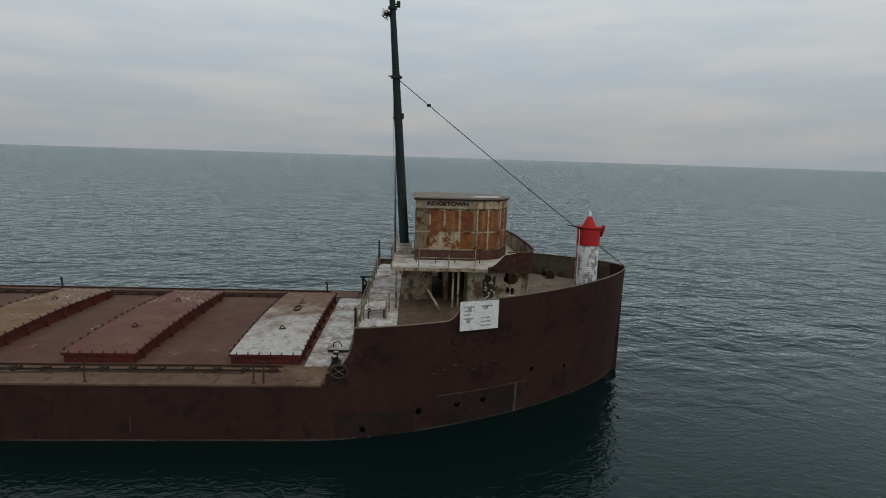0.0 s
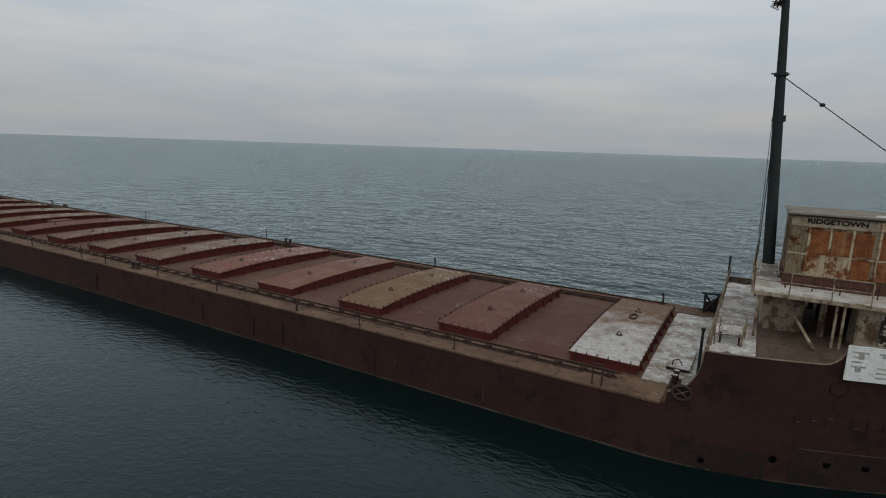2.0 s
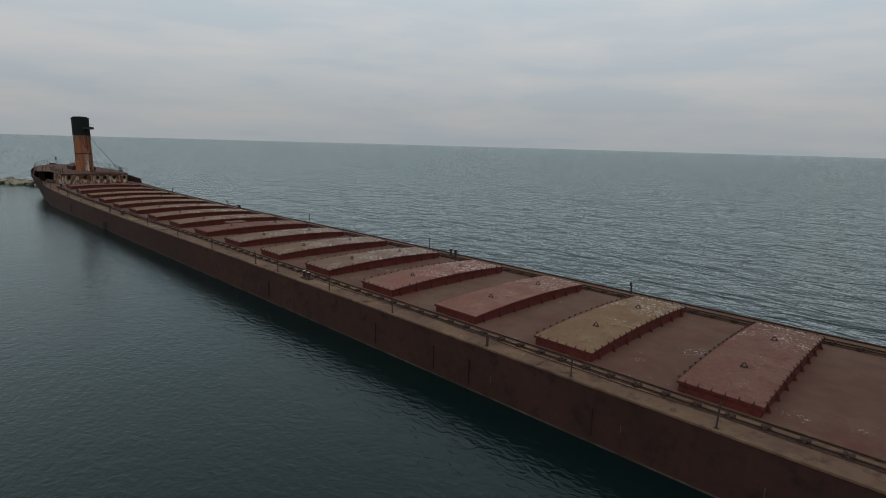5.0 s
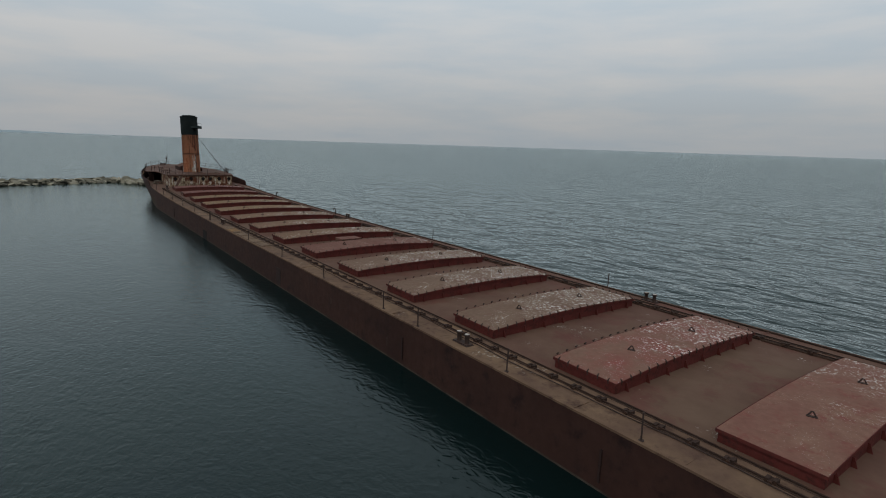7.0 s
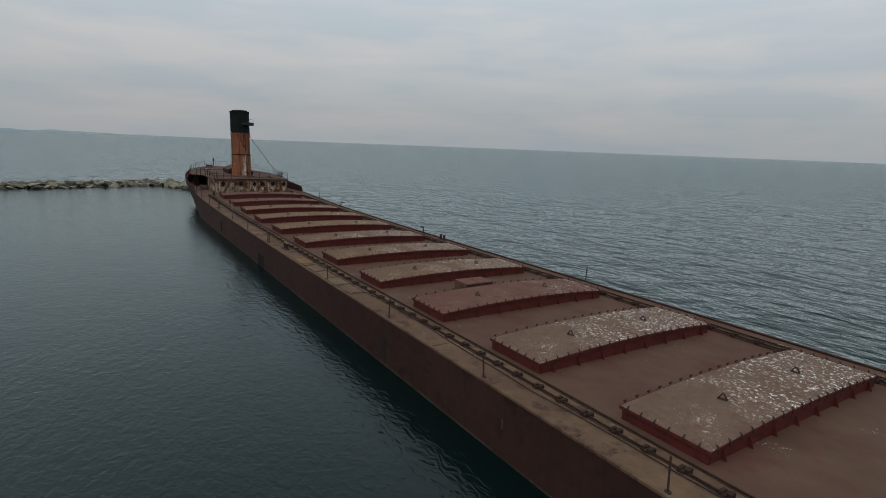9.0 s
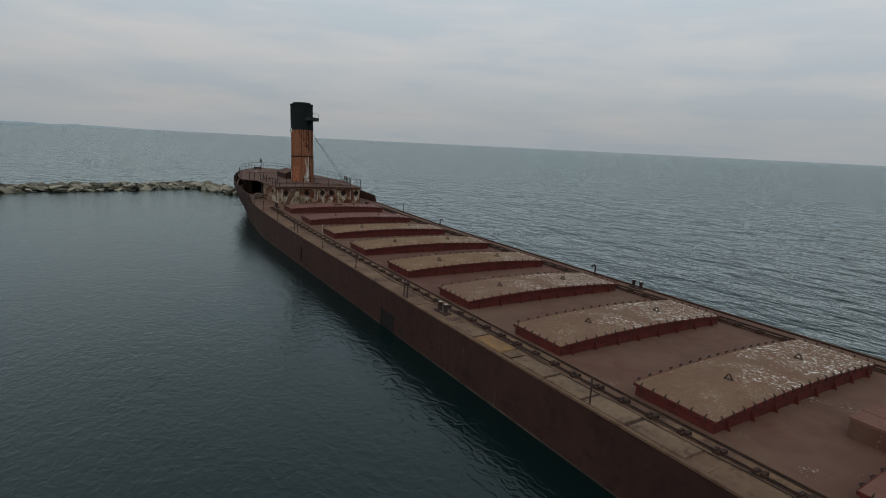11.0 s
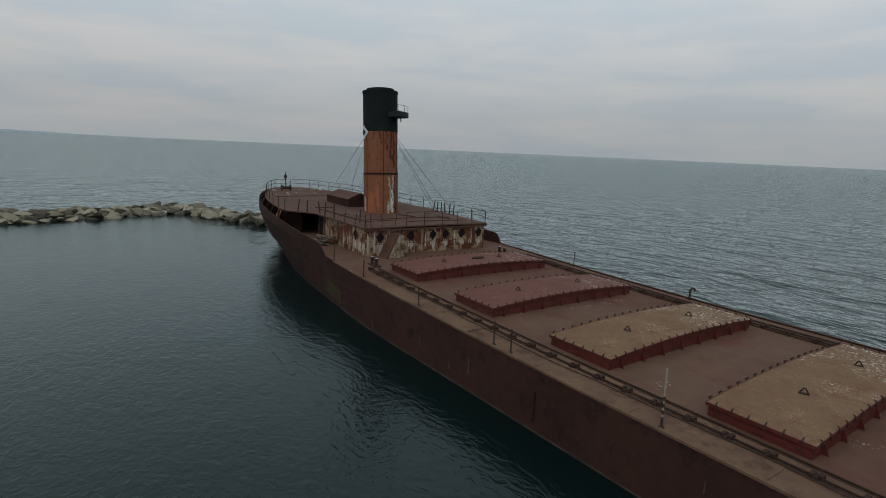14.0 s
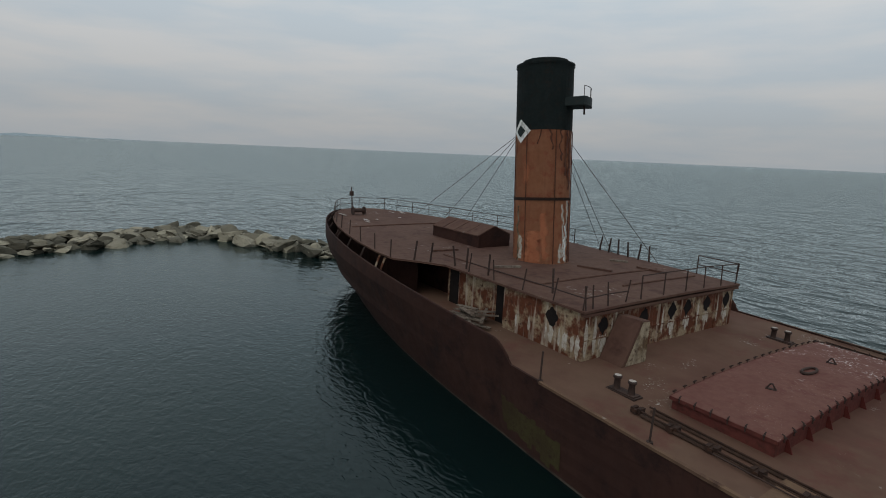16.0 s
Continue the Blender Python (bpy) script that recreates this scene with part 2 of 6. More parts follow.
def mesh_of(bm, name, material, smooth=False):
    me = bpy.data.meshes.new(name)
    bmesh.ops.recalc_face_normals(bm, faces=bm.faces)
    bm.to_mesh(me)
    bm.free()
    me.materials.append(material)
    if smooth:
        for p in me.polygons:
            p.use_smooth = True
    return me


def part(name, bm, material, parent, label="", smooth=False):
    """One mesh object under a thing or under a part."""
    ob = new(name, mesh_of(bm, name, material, smooth))
    ob.parent = parent
    if label:
        tagged(ob, label)
    return ob


def thing(name, label, category, group="", kind="", at=None):
    ob = tagged(new(name), label, category, group, kind)
    ob.empty_display_size = 0.3
    if at is not None:
        ob.matrix_basis = at
    return ob


def quad_box(bm, p):
    """A hexahedron from eight points: bottom four, top four, both in the same turn."""
    v = [bm.verts.new(q) for q in p]
    for f in ((3, 2, 1, 0), (4, 5, 6, 7), (0, 1, 5, 4), (1, 2, 6, 5), (2, 3, 7, 6), (3, 0, 4, 7)):
        bm.faces.new([v[i] for i in f])
    return v


def box(bm, x0, x1, y0, y1, z0, z1):
    return quad_box(bm, [(x0, y0, z0), (x1, y0, z0), (x1, y1, z0), (x0, y1, z0), (x0, y0, z1), (x1, y0, z1), (x1, y1, z1), (x0, y1, z1)])


def rod(bm, a, b, r=0.03, n=6, r2=None):
    """A round bar from a to b."""
    a, b = Vector(a), Vector(b)
    q = (b - a).to_track_quat("Z", "Y")
    rings = []
    for p, rad in ((a, r), (b, r if r2 is None else r2)):
        rings.append([bm.verts.new(p + q @ Vector((rad * math.cos(2 * math.pi * i / n), rad * math.sin(2 * math.pi * i / n), 0))) for i in range(n)])
    for i in range(n):
        bm.faces.new((rings[0][i], rings[0][(i + 1) % n], rings[1][(i + 1) % n], rings[1][i]))
    bm.faces.new(rings[0][::-1])
    bm.faces.new(rings[1])


def pipe(bm, pts, r=0.03, n=6):
    """One bent tube through the points."""
    pts = [Vector(p) for p in pts]
    rings = []
    for k, p in enumerate(pts):
        a = pts[k] - pts[k - 1] if k else pts[1] - pts[0]
        b = pts[k + 1] - pts[k] if k + 1 < len(pts) else a
        d = (a.normalized() + b.normalized())
        d = d.normalized() if d.length > 1e-6 else a.normalized()
        side = d.cross(Vector((0, 0, 1)) if abs(d.z) < 0.9 else Vector((1, 0, 0))).normalized()
        up = side.cross(d)
        ring = [bm.verts.new(p + r * (side * math.cos(2 * math.pi * i / n) + up * math.sin(2 * math.pi * i / n))) for i in range(n)]
        if rings:
            last = rings[-1]
            shift = min(range(n), key=lambda q: sum((last[i].co - ring[(i + q) % n].co).length for i in range(n)))
            ring = ring[shift:] + ring[:shift]
            for i in range(n):
                bm.faces.new((last[i], last[(i + 1) % n], ring[(i + 1) % n], ring[i]))
        rings.append(ring)
    bm.faces.new(rings[0][::-1])
    bm.faces.new(rings[-1])


def slab(bm, outline, z0, z1, crown=None):
    """A plate over an outline of (x, y); crown gives an added height at (x, y)."""
    c = crown or (lambda x, y: 0.0)
    lo = [bm.verts.new((x, y, z0 + c(x, y))) for x, y in outline]
    hi = [bm.verts.new((x, y, z1 + c(x, y))) for x, y in outline]
    n = len(outline)
    for i in range(n):
        bm.faces.new((lo[i], lo[(i + 1) % n], hi[(i + 1) % n], hi[i]))
    bm.faces.new(lo[::-1])
    bm.faces.new(hi)


def bm_new():
    return bmesh.new()


# ---- the lake and the shore ----
def water():
    bm = bm_new()
    bmesh.ops.create_circle(bm, cap_ends=True, radius=4700, segments=96)
    ob = new("water", mesh_of(bm, "water", M_WATER))
    ob.location = (-60, 0, 0)
    tagged(ob, "dark teal rippled lake water under overcast sky", "water", kind="structure")
    return ob


water()


def far_shore():
    bm = bm_new()
    rnd = random.Random(4)
    # a low wooded shore far beyond the stern
    prev = None
    for i in range(120):
        a = radians(174.5 + i * 0.32)
        r = 4300 + 200 * math.sin(i * 0.09)
        h = (24 if i > 30 else 3 + i * 0.7) * (0.55 + 0.5 * noise.noise(Vector((i * 0.17, 3, 0)))) + rnd.uniform(-2, 2)
        x, y = -60 + r * math.cos(a), r * math.sin(a)
        row = [bm.verts.new((x, y, -1)), bm.verts.new((x, y, max(h, 2))), bm.verts.new((x * 1.03, y * 1.03, -1))]
        if prev:
            bm.faces.new((prev[0], row[0], row[1], prev[1]))
            bm.faces.new((prev[1], row[1], row[2], prev[2]))
        prev = row
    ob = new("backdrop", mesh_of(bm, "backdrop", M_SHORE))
    tagged(ob, "low wooded shore on the far horizon, painted in glowing haze colour", "shore", kind="structure")


far_shore()

# ---- the hull ----
BOW, STERN, HALF = 17.9, -156.3, 8.45
DECK = 2.88


def half_breadth(x, z):
    """Half the hull's breadth at x along the ship and z above the lake."""
    k = min(max(z / 6.5, 0.0), 1.0)
    if x > 1.0:
        u = min((x - 1.0) / (BOW - 0.35 * (1 - k) - 1.0), 1.0)
        lo = max(1 - u ** 1.6, 0.0) ** 0.8
        hi = max(1 - u ** 2.0, 0.0) ** 0.70
        return HALF * (lo + (hi - lo) * k)
    if x < -118.0:
        tip = -151.5 + (STERN + 151.5) * min(max((z + 0.5) / 4.0, 0.0), 1.0) ** 0.7
        u = min(max(-124.0 - x, 0.0) / (-124.0 - tip), 1.0)
        ul = min((-118.0 - x) / (-118.0 - tip), 1.0)
        lo = max(1 - ul ** 2.0, 0.0) ** 0.70 * (1 - 0.05 * min((-118.0 - x) / 8.0, 1.0))
        hi = max(1 - u ** 2.6, 0.0) ** 0.55
        kk = min(max(z / 4.2, 0.0), 1.0)
        return HALF * (lo + (hi - lo) * kk)
    return HALF


def sheer(x):
    """The deck's rise towards the stern, and its slight sag abaft midships."""
    rise = 0.5 * ((-98 - max(x, -125.2)) / 25) ** 2 if x < -98 else 0.0
    return rise - 0.10 * math.exp(-((x + 78) / 17) ** 2)


def rail_height(x):
    """Top edge of the shell plating along the ship."""
    if x > 7.6:
        return 6.45 + 0.40 * (x - 7.6) / 10.3
    if x > 6.9:
        s = (x - 6.9) / 0.7
        return 5.58 + 0.87 * (1 - math.sqrt(max(1 - s * s, 0)))
    if x > 3.0:
        return 5.43 + 0.15 * (x - 3.0) / 3.9
    if x > 1.75:
        s = (x - 1.75) / 1.25
        return 3.45 + 2.0 * (1 - math.sqrt(max(1 - s ** 2, 0))) if s > 0.02 else 2.98
    if x > -125.2:
        return DECK + 0.06 + sheer(x)
    if x > -126.2:
        return 3.53 + 0.76 * math.sin((-125.2 - x) / 1.0 * math.pi / 2)
    return 4.29 + 1.62 * (-126.2 - x) / 31.0


def deck_height(x):
    return DECK + sheer(x)


def hull_stations():
    xs = [BOW - 16.9 * (1 - math.cos(math.pi / 2 * i / 30)) for i in range(31)]
    xs += [1.75, 1.76, 1.8, 1.9, 2.05, 2.25, 2.5, 2.7, 2.85, 2.95, 3.0, 6.9, 7.1, 7.3, 7.45, 7.55, 7.6]
    xs += [1.0 - 4.0 * i for i in range(1, 31)] + [-124.0, -125.2, -125.35, -125.5, -125.7, -125.9, -126.2, -126.5]
    xs += [-124.0 - 32.3 * math.sin(math.pi / 2 * i / 26) for i in range(1, 27)]
    return sorted(set(round(x, 3) for x in xs), reverse=True)


def hull():
    ship = thing("cargo_ship", "long derelict steel lake freighter with rust-brown hull, aground as a breakwater", "ship")
    bm = bm_new()
    levels = [-1.5, -0.4, 0.0, 0.35, 0.8, 1.4, 2.0, 2.6]
    xs = hull_stations()
    for side in (-1, 1):
        rows = []
        for x in xs:
            top = rail_height(x)
            zs = [z for z in levels] + [2.6 + (top - 2.6) * f for f in (0.33, 0.66, 1.0)]
            row = []
            for z in zs:
                y = half_breadth(x, z)
                row.append(bm.verts.new((x, side * y, z)))
            inner = max(half_breadth(x, top) - 0.10, 0.0)
            row.append(bm.verts.new((x, side * inner, top)))
            row.append(bm.verts.new((x, side * max(half_breadth(x, 2.7) - 0.12, 0.0), 2.2)))
            rows.append(row)
        for r0, r1 in zip(rows, rows[1:]):
            for j in range(len(r0) - 1):
                f = (r0[j], r1[j], r1[j + 1], r0[j + 1])
                bm.faces.new(f if side > 0 else f[::-1])
    bmesh.ops.remove_doubles(bm, verts=bm.verts, dist=0.002)
    bmesh.ops.dissolve_degenerate(bm, edges=bm.edges, dist=0.002)
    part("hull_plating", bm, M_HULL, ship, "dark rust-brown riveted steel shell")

    # main deck with camber
    def deck_sheet(name, xa, xb, zf, inset, material, label, crown=0.18, step=2.0):
        bm = bm_new()
        n = max(int(abs(xb - xa) / step), 2)
        prev = None
        for i in range(n + 1):
            x = xa + (xb - xa) * i / n
            z = zf(x)
            w = max(half_breadth(x, z) - inset, 0.02)
            row = []
            for j in range(13):
                s = -1 + j / 6
                row.append(bm.verts.new((x, s * w, z + crown * (1 - s * s) * (w / HALF))))
            if prev:
                for j in range(12):
                    bm.faces.new((prev[j], prev[j + 1], row[j + 1], row[j]))
            prev = row
        return part(name, bm, material, ship, label)

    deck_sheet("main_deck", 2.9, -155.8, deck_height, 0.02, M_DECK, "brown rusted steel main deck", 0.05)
    deck_sheet("forecastle_deck", 17.6, 3.0, lambda x: 5.12 + 0.35 * (x - 3) / 15, 0.06, M_FCSL, "grey-brown rusted forecastle deck", 0.12, 0.6)
    # bulkhead at the break of the forecastle
    bm = bm_new()
    box(bm, 2.9, 3.02, -8.25, 8.25, 2.8, 5.14)
    part("forecastle_bulkhead", bm, M_TEXAS, ship)
    # deck edge strip along each side, outside the pipe run
    for s in (-1, 1):
        bm = bm_new()
        prev = None
        for i in range(60):
            x = 1.6 - i * 2.0
            z = deck_height(x) + 0.065
            row = [bm.verts.new((x, s * 6.42, z + 0.045)), bm.verts.new((x, s * (half_breadth(x, z) - 0.04), z + 0.0))]
            row += [bm.verts.new((x, s * (half_breadth(x, z) - 0.04), z - 0.05)), bm.verts.new((x, s * 6.42, z - 0.04))]
            if prev:
                for j in range(4):
                    bm.faces.new((prev[j], prev[(j + 1) % 4], row[(j + 1) % 4], row[j]))
            prev = row
        part("deck_stringer", bm, M_STRIP if s < 0 else M_DECK, ship, "tan weathered deck edge plating" if s < 0 else "rust-brown deck edge plating")
    return ship


ship = hull()

# ---- hatches ----
PITCH, HL, HW = 7.315, 3.3, 5.98
HZ = 3.40


def cover_crown(y):
    return 0.22 * (1 - (y / HW) ** 2)


def hatch_material(name, a, b, c, spots):
    return mat(name, a, b, c, scale=0.45, rough=0.85, spots=spots, spot_scale=3.6, spot_col=(0.78, 0.77, 0.75), drift=0.040)


HATCH_MATS = {
    "white": mat("hatch_white_fouled", (0.150, 0.092, 0.060), (0.43, 0.405, 0.385), (0.25, 0.19, 0.145), scale=0.6, rough=0.9, amount=0.53, lean=-0.06),
    "brown": hatch_material("hatch_brown", (0.1251, 0.0569, 0.044), (0.1463, 0.0753, 0.055), (0.1124, 0.0405, 0.032), 0.16),
    "tan": hatch_material("hatch_tan", (0.144, 0.086, 0.050), (0.172, 0.110, 0.062), (0.130, 0.064, 0.039), 0.26),
    "red": hatch_material("hatch_red", (0.159, 0.0888, 0.064), (0.1802, 0.054, 0.045), (0.1749, 0.1042, 0.078), 0.66),
    "plainred": hatch_material("hatch_plain_red", (0.1537, 0.0714, 0.054), (0.1823, 0.1023, 0.073), (0.1537, 0.0531, 0.042), 0.24),
    "tanfouled": hatch_material("hatch_tan_fouled", (0.1336, 0.0791, 0.051), (0.1611, 0.1023, 0.064), (0.1378, 0.0637, 0.041), 0.62),
    "fouled": hatch_material("hatch_fouled", (0.1357, 0.0849, 0.06), (0.1654, 0.1081, 0.076), (0.1219, 0.0598, 0.045), 0.84),
    "rust": hatch_material("hatch_rust", (0.1187, 0.0521, 0.042), (0.1399, 0.0647, 0.051), (0.106, 0.0405, 0.033), 0.10),
}
HATCH_LABELS = {
    "white": "red steel hatch cover whitened by bird droppings",
    "brown": "brown-red rusted steel hatch cover with clips along its edge",
    "tan": "tan weathered steel hatch cover on red coaming",
    "red": "faded red steel hatch cover speckled with droppings",
    "fouled": "brown steel hatch cover thickly speckled with white droppings",
    "plainred": "faded brown-red steel hatch cover without clips",
    "tanfouled": "tan steel hatch cover strewn with white droppings",
    "rust": "plain rust-red steel hatch cover on low coaming",
}


def dog_mesh():
    bm = bm_new()
    rod(bm, (0, 0, -0.12), (0, 0, 0.08), 0.020, 5)
    rod(bm, (0, 0, 0.08), (0.08, 0, 0.11), 0.022, 5)
    rod(bm, (-0.05, 0, 0.02), (0.03, 0, 0.06), 0.03, 5)
    return mesh_of(bm, "clip", M_IRON)


def bracket_mesh():
    bm = bm_new()
    lo = [(-0.02, 0, 0), (-0.02, -0.24, 0), (-0.02, -0.06, 0.5), (-0.02, 0, 0.5)]
    a = [bm.verts.new(p) for p in lo]
    b = [bm.verts.new((0.02, p[1], p[2])) for p in lo]
    bm.faces.new(a)
    bm.faces.new(b[::-1])
    for i in range(4):
        bm.faces.new((a[i], b[i], b[(i + 1) % 4], a[(i + 1) % 4]))
    return mesh_of(bm, "bracket", M_COAM)


def eye_mesh():
    bm = bm_new()
    pipe(bm, [(-0.14, 0, 0), (-0.03, 0, 0.19), (0.03, 0, 0.19), (0.14, 0, 0)], 0.030, 6)
    box(bm, -0.17, 0.17, -0.07, 0.07, -0.01, 0.02)
    return mesh_of(bm, "lifting_eye", M_IRON)


DOG, BRACKET, EYE = dog_mesh(), bracket_mesh(), eye_mesh()


def put_piece(name, me, parent, m):
    ob = new(name, me)
    ob.parent = parent
    ob.matrix_basis = m
    return ob


def hatch(x_fwd, look_key, clips=True, z=HZ, narrow=1.0, ring_at=0.0):
    m_side = M_COAM2 if look_key == "rust" else M_COAM
    h = thing("hatch", HATCH_LABELS[look_key], "hatch", "cargo hatches along the deck", at=pose(x_fwd - HL / 2, -0.07, z) @ Matrix.Diagonal((1, narrow, 1, 1)))
    # coaming: four plates
    base = -0.66
    n = 24
    bm = bm_new()
    t = 0.05
    for s in (-1, 1):
        prev = None
        for i in range(n + 1):
            y = -HW + 0.07 + (2 * HW - 0.14) * i / n
            top = cover_crown(y) - 0.05
            xo, xi = s * (HL / 2 - 0.06), s * (HL / 2 - 0.06 - t)
            row = [bm.verts.new(p) for p in ((xo, y, base), (xo, y, top), (xi, y, top), (xi, y, base))]
            if prev:
                for j in range(4):
                    bm.faces.new((prev[j], prev[(j + 1) % 4], row[(j + 1) % 4], row[j]))
            prev = row
        y0 = s * (HW - 0.07)
        box(bm, -HL / 2 + 0.06, HL / 2 - 0.06, min(y0, y0 - s * t), max(y0, y0 - s * t), base, -0.05)
    coaming = part("coaming", bm, m_side, h, "brown rusted coaming plates" if look_key == "rust" else "dull red coaming plates")
    # cover: cambered plate with a turned-down lip
    bm = bm_new()
    prev = None
    for i in range(n + 1):
        y = -HW + 2 * HW * i / n
        c = cover_crown(y)
        sag = 0.012 * math.sin(i * 1.7 + x_fwd)
        row = [bm.verts.new(p) for p in ((-HL / 2, y, c - 0.11), (-HL / 2, y, c - 0.015), (-HL / 2 + 0.03, y, c), (0, y, c + sag),
                                          (HL / 2 - 0.03, y, c), (HL / 2, y, c - 0.015), (HL / 2, y, c - 0.11))]
        if prev:
            for j in range(6):
                bm.faces.new((prev[j], row[j], row[j + 1], prev[j + 1]))
        else:
            bm.faces.new(row)
        prev = row
    bm.faces.new(prev[::-1])
    cover = part("cover", bm, HATCH_MATS[look_key], h)
    # thin red edge of the cover
    bm = bm_new()
    for s in (-1, 1):
        y0 = s * (HW + 0.004)
        box(bm, -HL / 2, HL / 2, min(y0, y0 + s * 0.02), max(y0, y0 + s * 0.02), -0.12, -0.004)
        for a in range(n):
            ya, yb = -HW + 2 * HW * a / n, -HW + 2 * HW * (a + 1) / n
            xa, xb = sorted((s * (HL / 2 + 0.003), s * (HL / 2 + 0.022)))
            ca, cb = cover_crown(ya), cover_crown(yb)
            quad_box(bm, [(xa, ya, ca - 0.12), (xb, ya, ca - 0.12), (xb, yb, cb - 0.12), (xa, yb, cb - 0.12),
                          (xa, ya, ca - 0.006), (xb, ya, ca - 0.006), (xb, yb, cb - 0.006), (xa, yb, cb - 0.006)])
    part("edge_lip", bm, m_side, h)
    # stays under the long edges
    for s in (-1, 1):
        for i in range(8):
            y = -HW + 0.75 + i * (2 * HW - 1.5) / 7
            put_piece("bracket", BRACKET, coaming, Matrix.Translation((s * (HL / 2 - 0.055), y, base + 0.02)) @ pose(0, 0, 0, 0, 0, 90 if s > 0 else -90))
    if clips:
        for s in (-1, 1):
            for i in range(19):
                y = -HW + 0.3 + i * (2 * HW - 0.6) / 18
                put_piece("clip", DOG, cover, pose(s * (HL / 2 + 0.045), y, cover_crown(y), 0, 0, 180 if s > 0 else 0))
            for i in range(6):
                x = -HL / 2 + 0.35 + i * (HL - 0.7) / 5
                put_piece("clip", DOG, cover, pose(x, s * (HW + 0.045), 0, 0, 0, -90 if s > 0 else 90))
    for y in (-2.6, 2.6):
        put_piece("lifting_eye", EYE, cover, pose(0.0, y, cover_crown(y) + 0.01, 0, 0, 20))
    if ring_at:
        bm = bm_new()
        loop = [(0.17 * math.cos(a), 0.52 * math.sin(a), cover_crown(ring_at + 0.52 * math.sin(a)) + 0.05) for a in [2 * math.pi * i / 18 for i in range(19)]]
        pipe(bm, [(x, y + ring_at, z) for x, y, z in loop], 0.05, 6)
        part("manhole_ring", bm, M_IRON, cover, "dark oval manhole rim")
    return h


HATCHES = "white brown tan plainred red fouled fouled fouled brown tanfouled tanfouled tanfouled tan tan tan rust rust".split()
BARE = (4,)
for k, key in enumerate(HATCHES, 1):
    hatch(0.25 if k == 1 else -PITCH * (k - 1), key, k not in BARE, HZ + sheer(-PITCH * (k - 1) - HL / 2), 1.0 if k < 15 else 1.0 - 0.018 * (k - 14), {1: 1.2, 17: 0.5}.get(k, 0.0))


# ---- after deckhouse, poop and funnel ----
def after_house():
    h = thing("after_deckhouse", "long low rusted deckhouse with flaking white paint and round ports", "deckhouse")
    z0, z1 = 3.42, 5.40
    xa, xr, xe = -124.25, -128.85, -133.65
    bm = bm_new()
    box(bm, xa - 0.1, xa, -5.6, 5.45, z0, z1)
    part("front_wall", bm, M_HOUSE, h, "rust-streaked white front wall")
    for s in (-1, 1):
        bm = bm_new()
        y = 5.6 if s < 0 else 5.45
        a, b = sorted((s * y, s * (y - 0.1)))
        box(bm, xr, xa - 0.103, a, b, z0, z1)
        part("side_wall", bm, M_HOUSE, h)
        bm = bm_new()
        a, b = sorted((s * (y - 0.35), s * (y - 0.45)))
        box(bm, xe, xr - 0.003, a, b, z0, z1)
        part("side_wall", bm, M_HOUSE, h)
        bm = bm_new()
        a, b = sorted((s * 4.4, s * 4.3))
        box(bm, -150.0, xe - 0.003, a, b, z0, z1)
        part("inner_wall", bm, M_HULL, h)
    return h


after_house()


def funnel():
    f = thing("funnel", "tall orange and black rusted steam funnel", "funnel", at=pose(-132.40, 0.15, 5.46, 0, -4.4, 0) @ Matrix.Diagonal((1, 1, 0.955, 1)))
    R = 1.52

    def ring(z0, z1, r0, r1, name, material, label="", n=40):
        bm = bm_new()
        prev = None
        for z, r in ((z0, r0), (z1, r1)):
            row = [bm.verts.new((r * math.cos(2 * math.pi * i / n), r * math.sin(2 * math.pi * i / n), z)) for i in range(n)]
            if prev:
                for i in range(n):
                    bm.faces.new((prev[i], prev[(i + 1) % n], row[(i + 1) % n], row[i]))
            prev = row
        bmesh.ops.solidify(bm, geom=bm.faces[:], thickness=0.05)
        return part(name, bm, material, f, label, smooth=False)

    ring(0.0, 3.7, R, R, "lower_casing", M_BUFF, "orange paint flaking to white and rust")
    ring(3.72, 7.5, R - 0.03, R - 0.03, "middle_casing", M_BUFF)
    ring(7.5, 11.12, R, R, "black_top", M_BLACK, "black painted top")
    ring(3.62, 3.78, R + 0.04, R + 0.04, "band", M_IRON)
    ring(11.03, 11.18, R + 0.05, R + 0.05, "rim", M_BLACK)
    ring(11.05, 11.40, R - 0.22, R - 0.30, "inner_lip", M_BLACK)
    return f


funnel()


# ---- more helpers ----
def pierced(outline, holes, put, thickness):
    """A plate with real holes: outline and holes are loops of (u, v); put maps (u, v) into the ship."""
    bm = bm_new()
    edges = []
    for loop in (outline, *holes):
        vs = [bm.verts.new((u, v, 0)) for u, v in loop]
        edges += [bm.edges.new((vs[i], vs[(i + 1) % len(vs)])) for i in range(len(vs))]
    bmesh.ops.triangle_fill(bm, use_beauty=True, use_dissolve=False, edges=edges, normal=(0, 0, 1))
    for v in bm.verts:
        v.co = put(v.co.x, v.co.y)
    bmesh.ops.recalc_face_normals(bm, faces=bm.faces)
    bmesh.ops.solidify(bm, geom=bm.faces[:], thickness=thickness)
    return bm


def ragged(u, v, ru, rv, seed, n=14, rough=0.2):
    rnd = random.Random(seed)
    return [(u + ru * math.cos(2 * math.pi * i / n) * rnd.uniform(1 - rough, 1 + rough),
             v + rv * math.sin(2 * math.pi * i / n) * rnd.uniform(1 - rough, 1 + rough)) for i in range(n)]


def rect(u0, u1, v0, v1):
    return [(u0, v0), (u1, v0), (u1, v1), (u0, v1)]


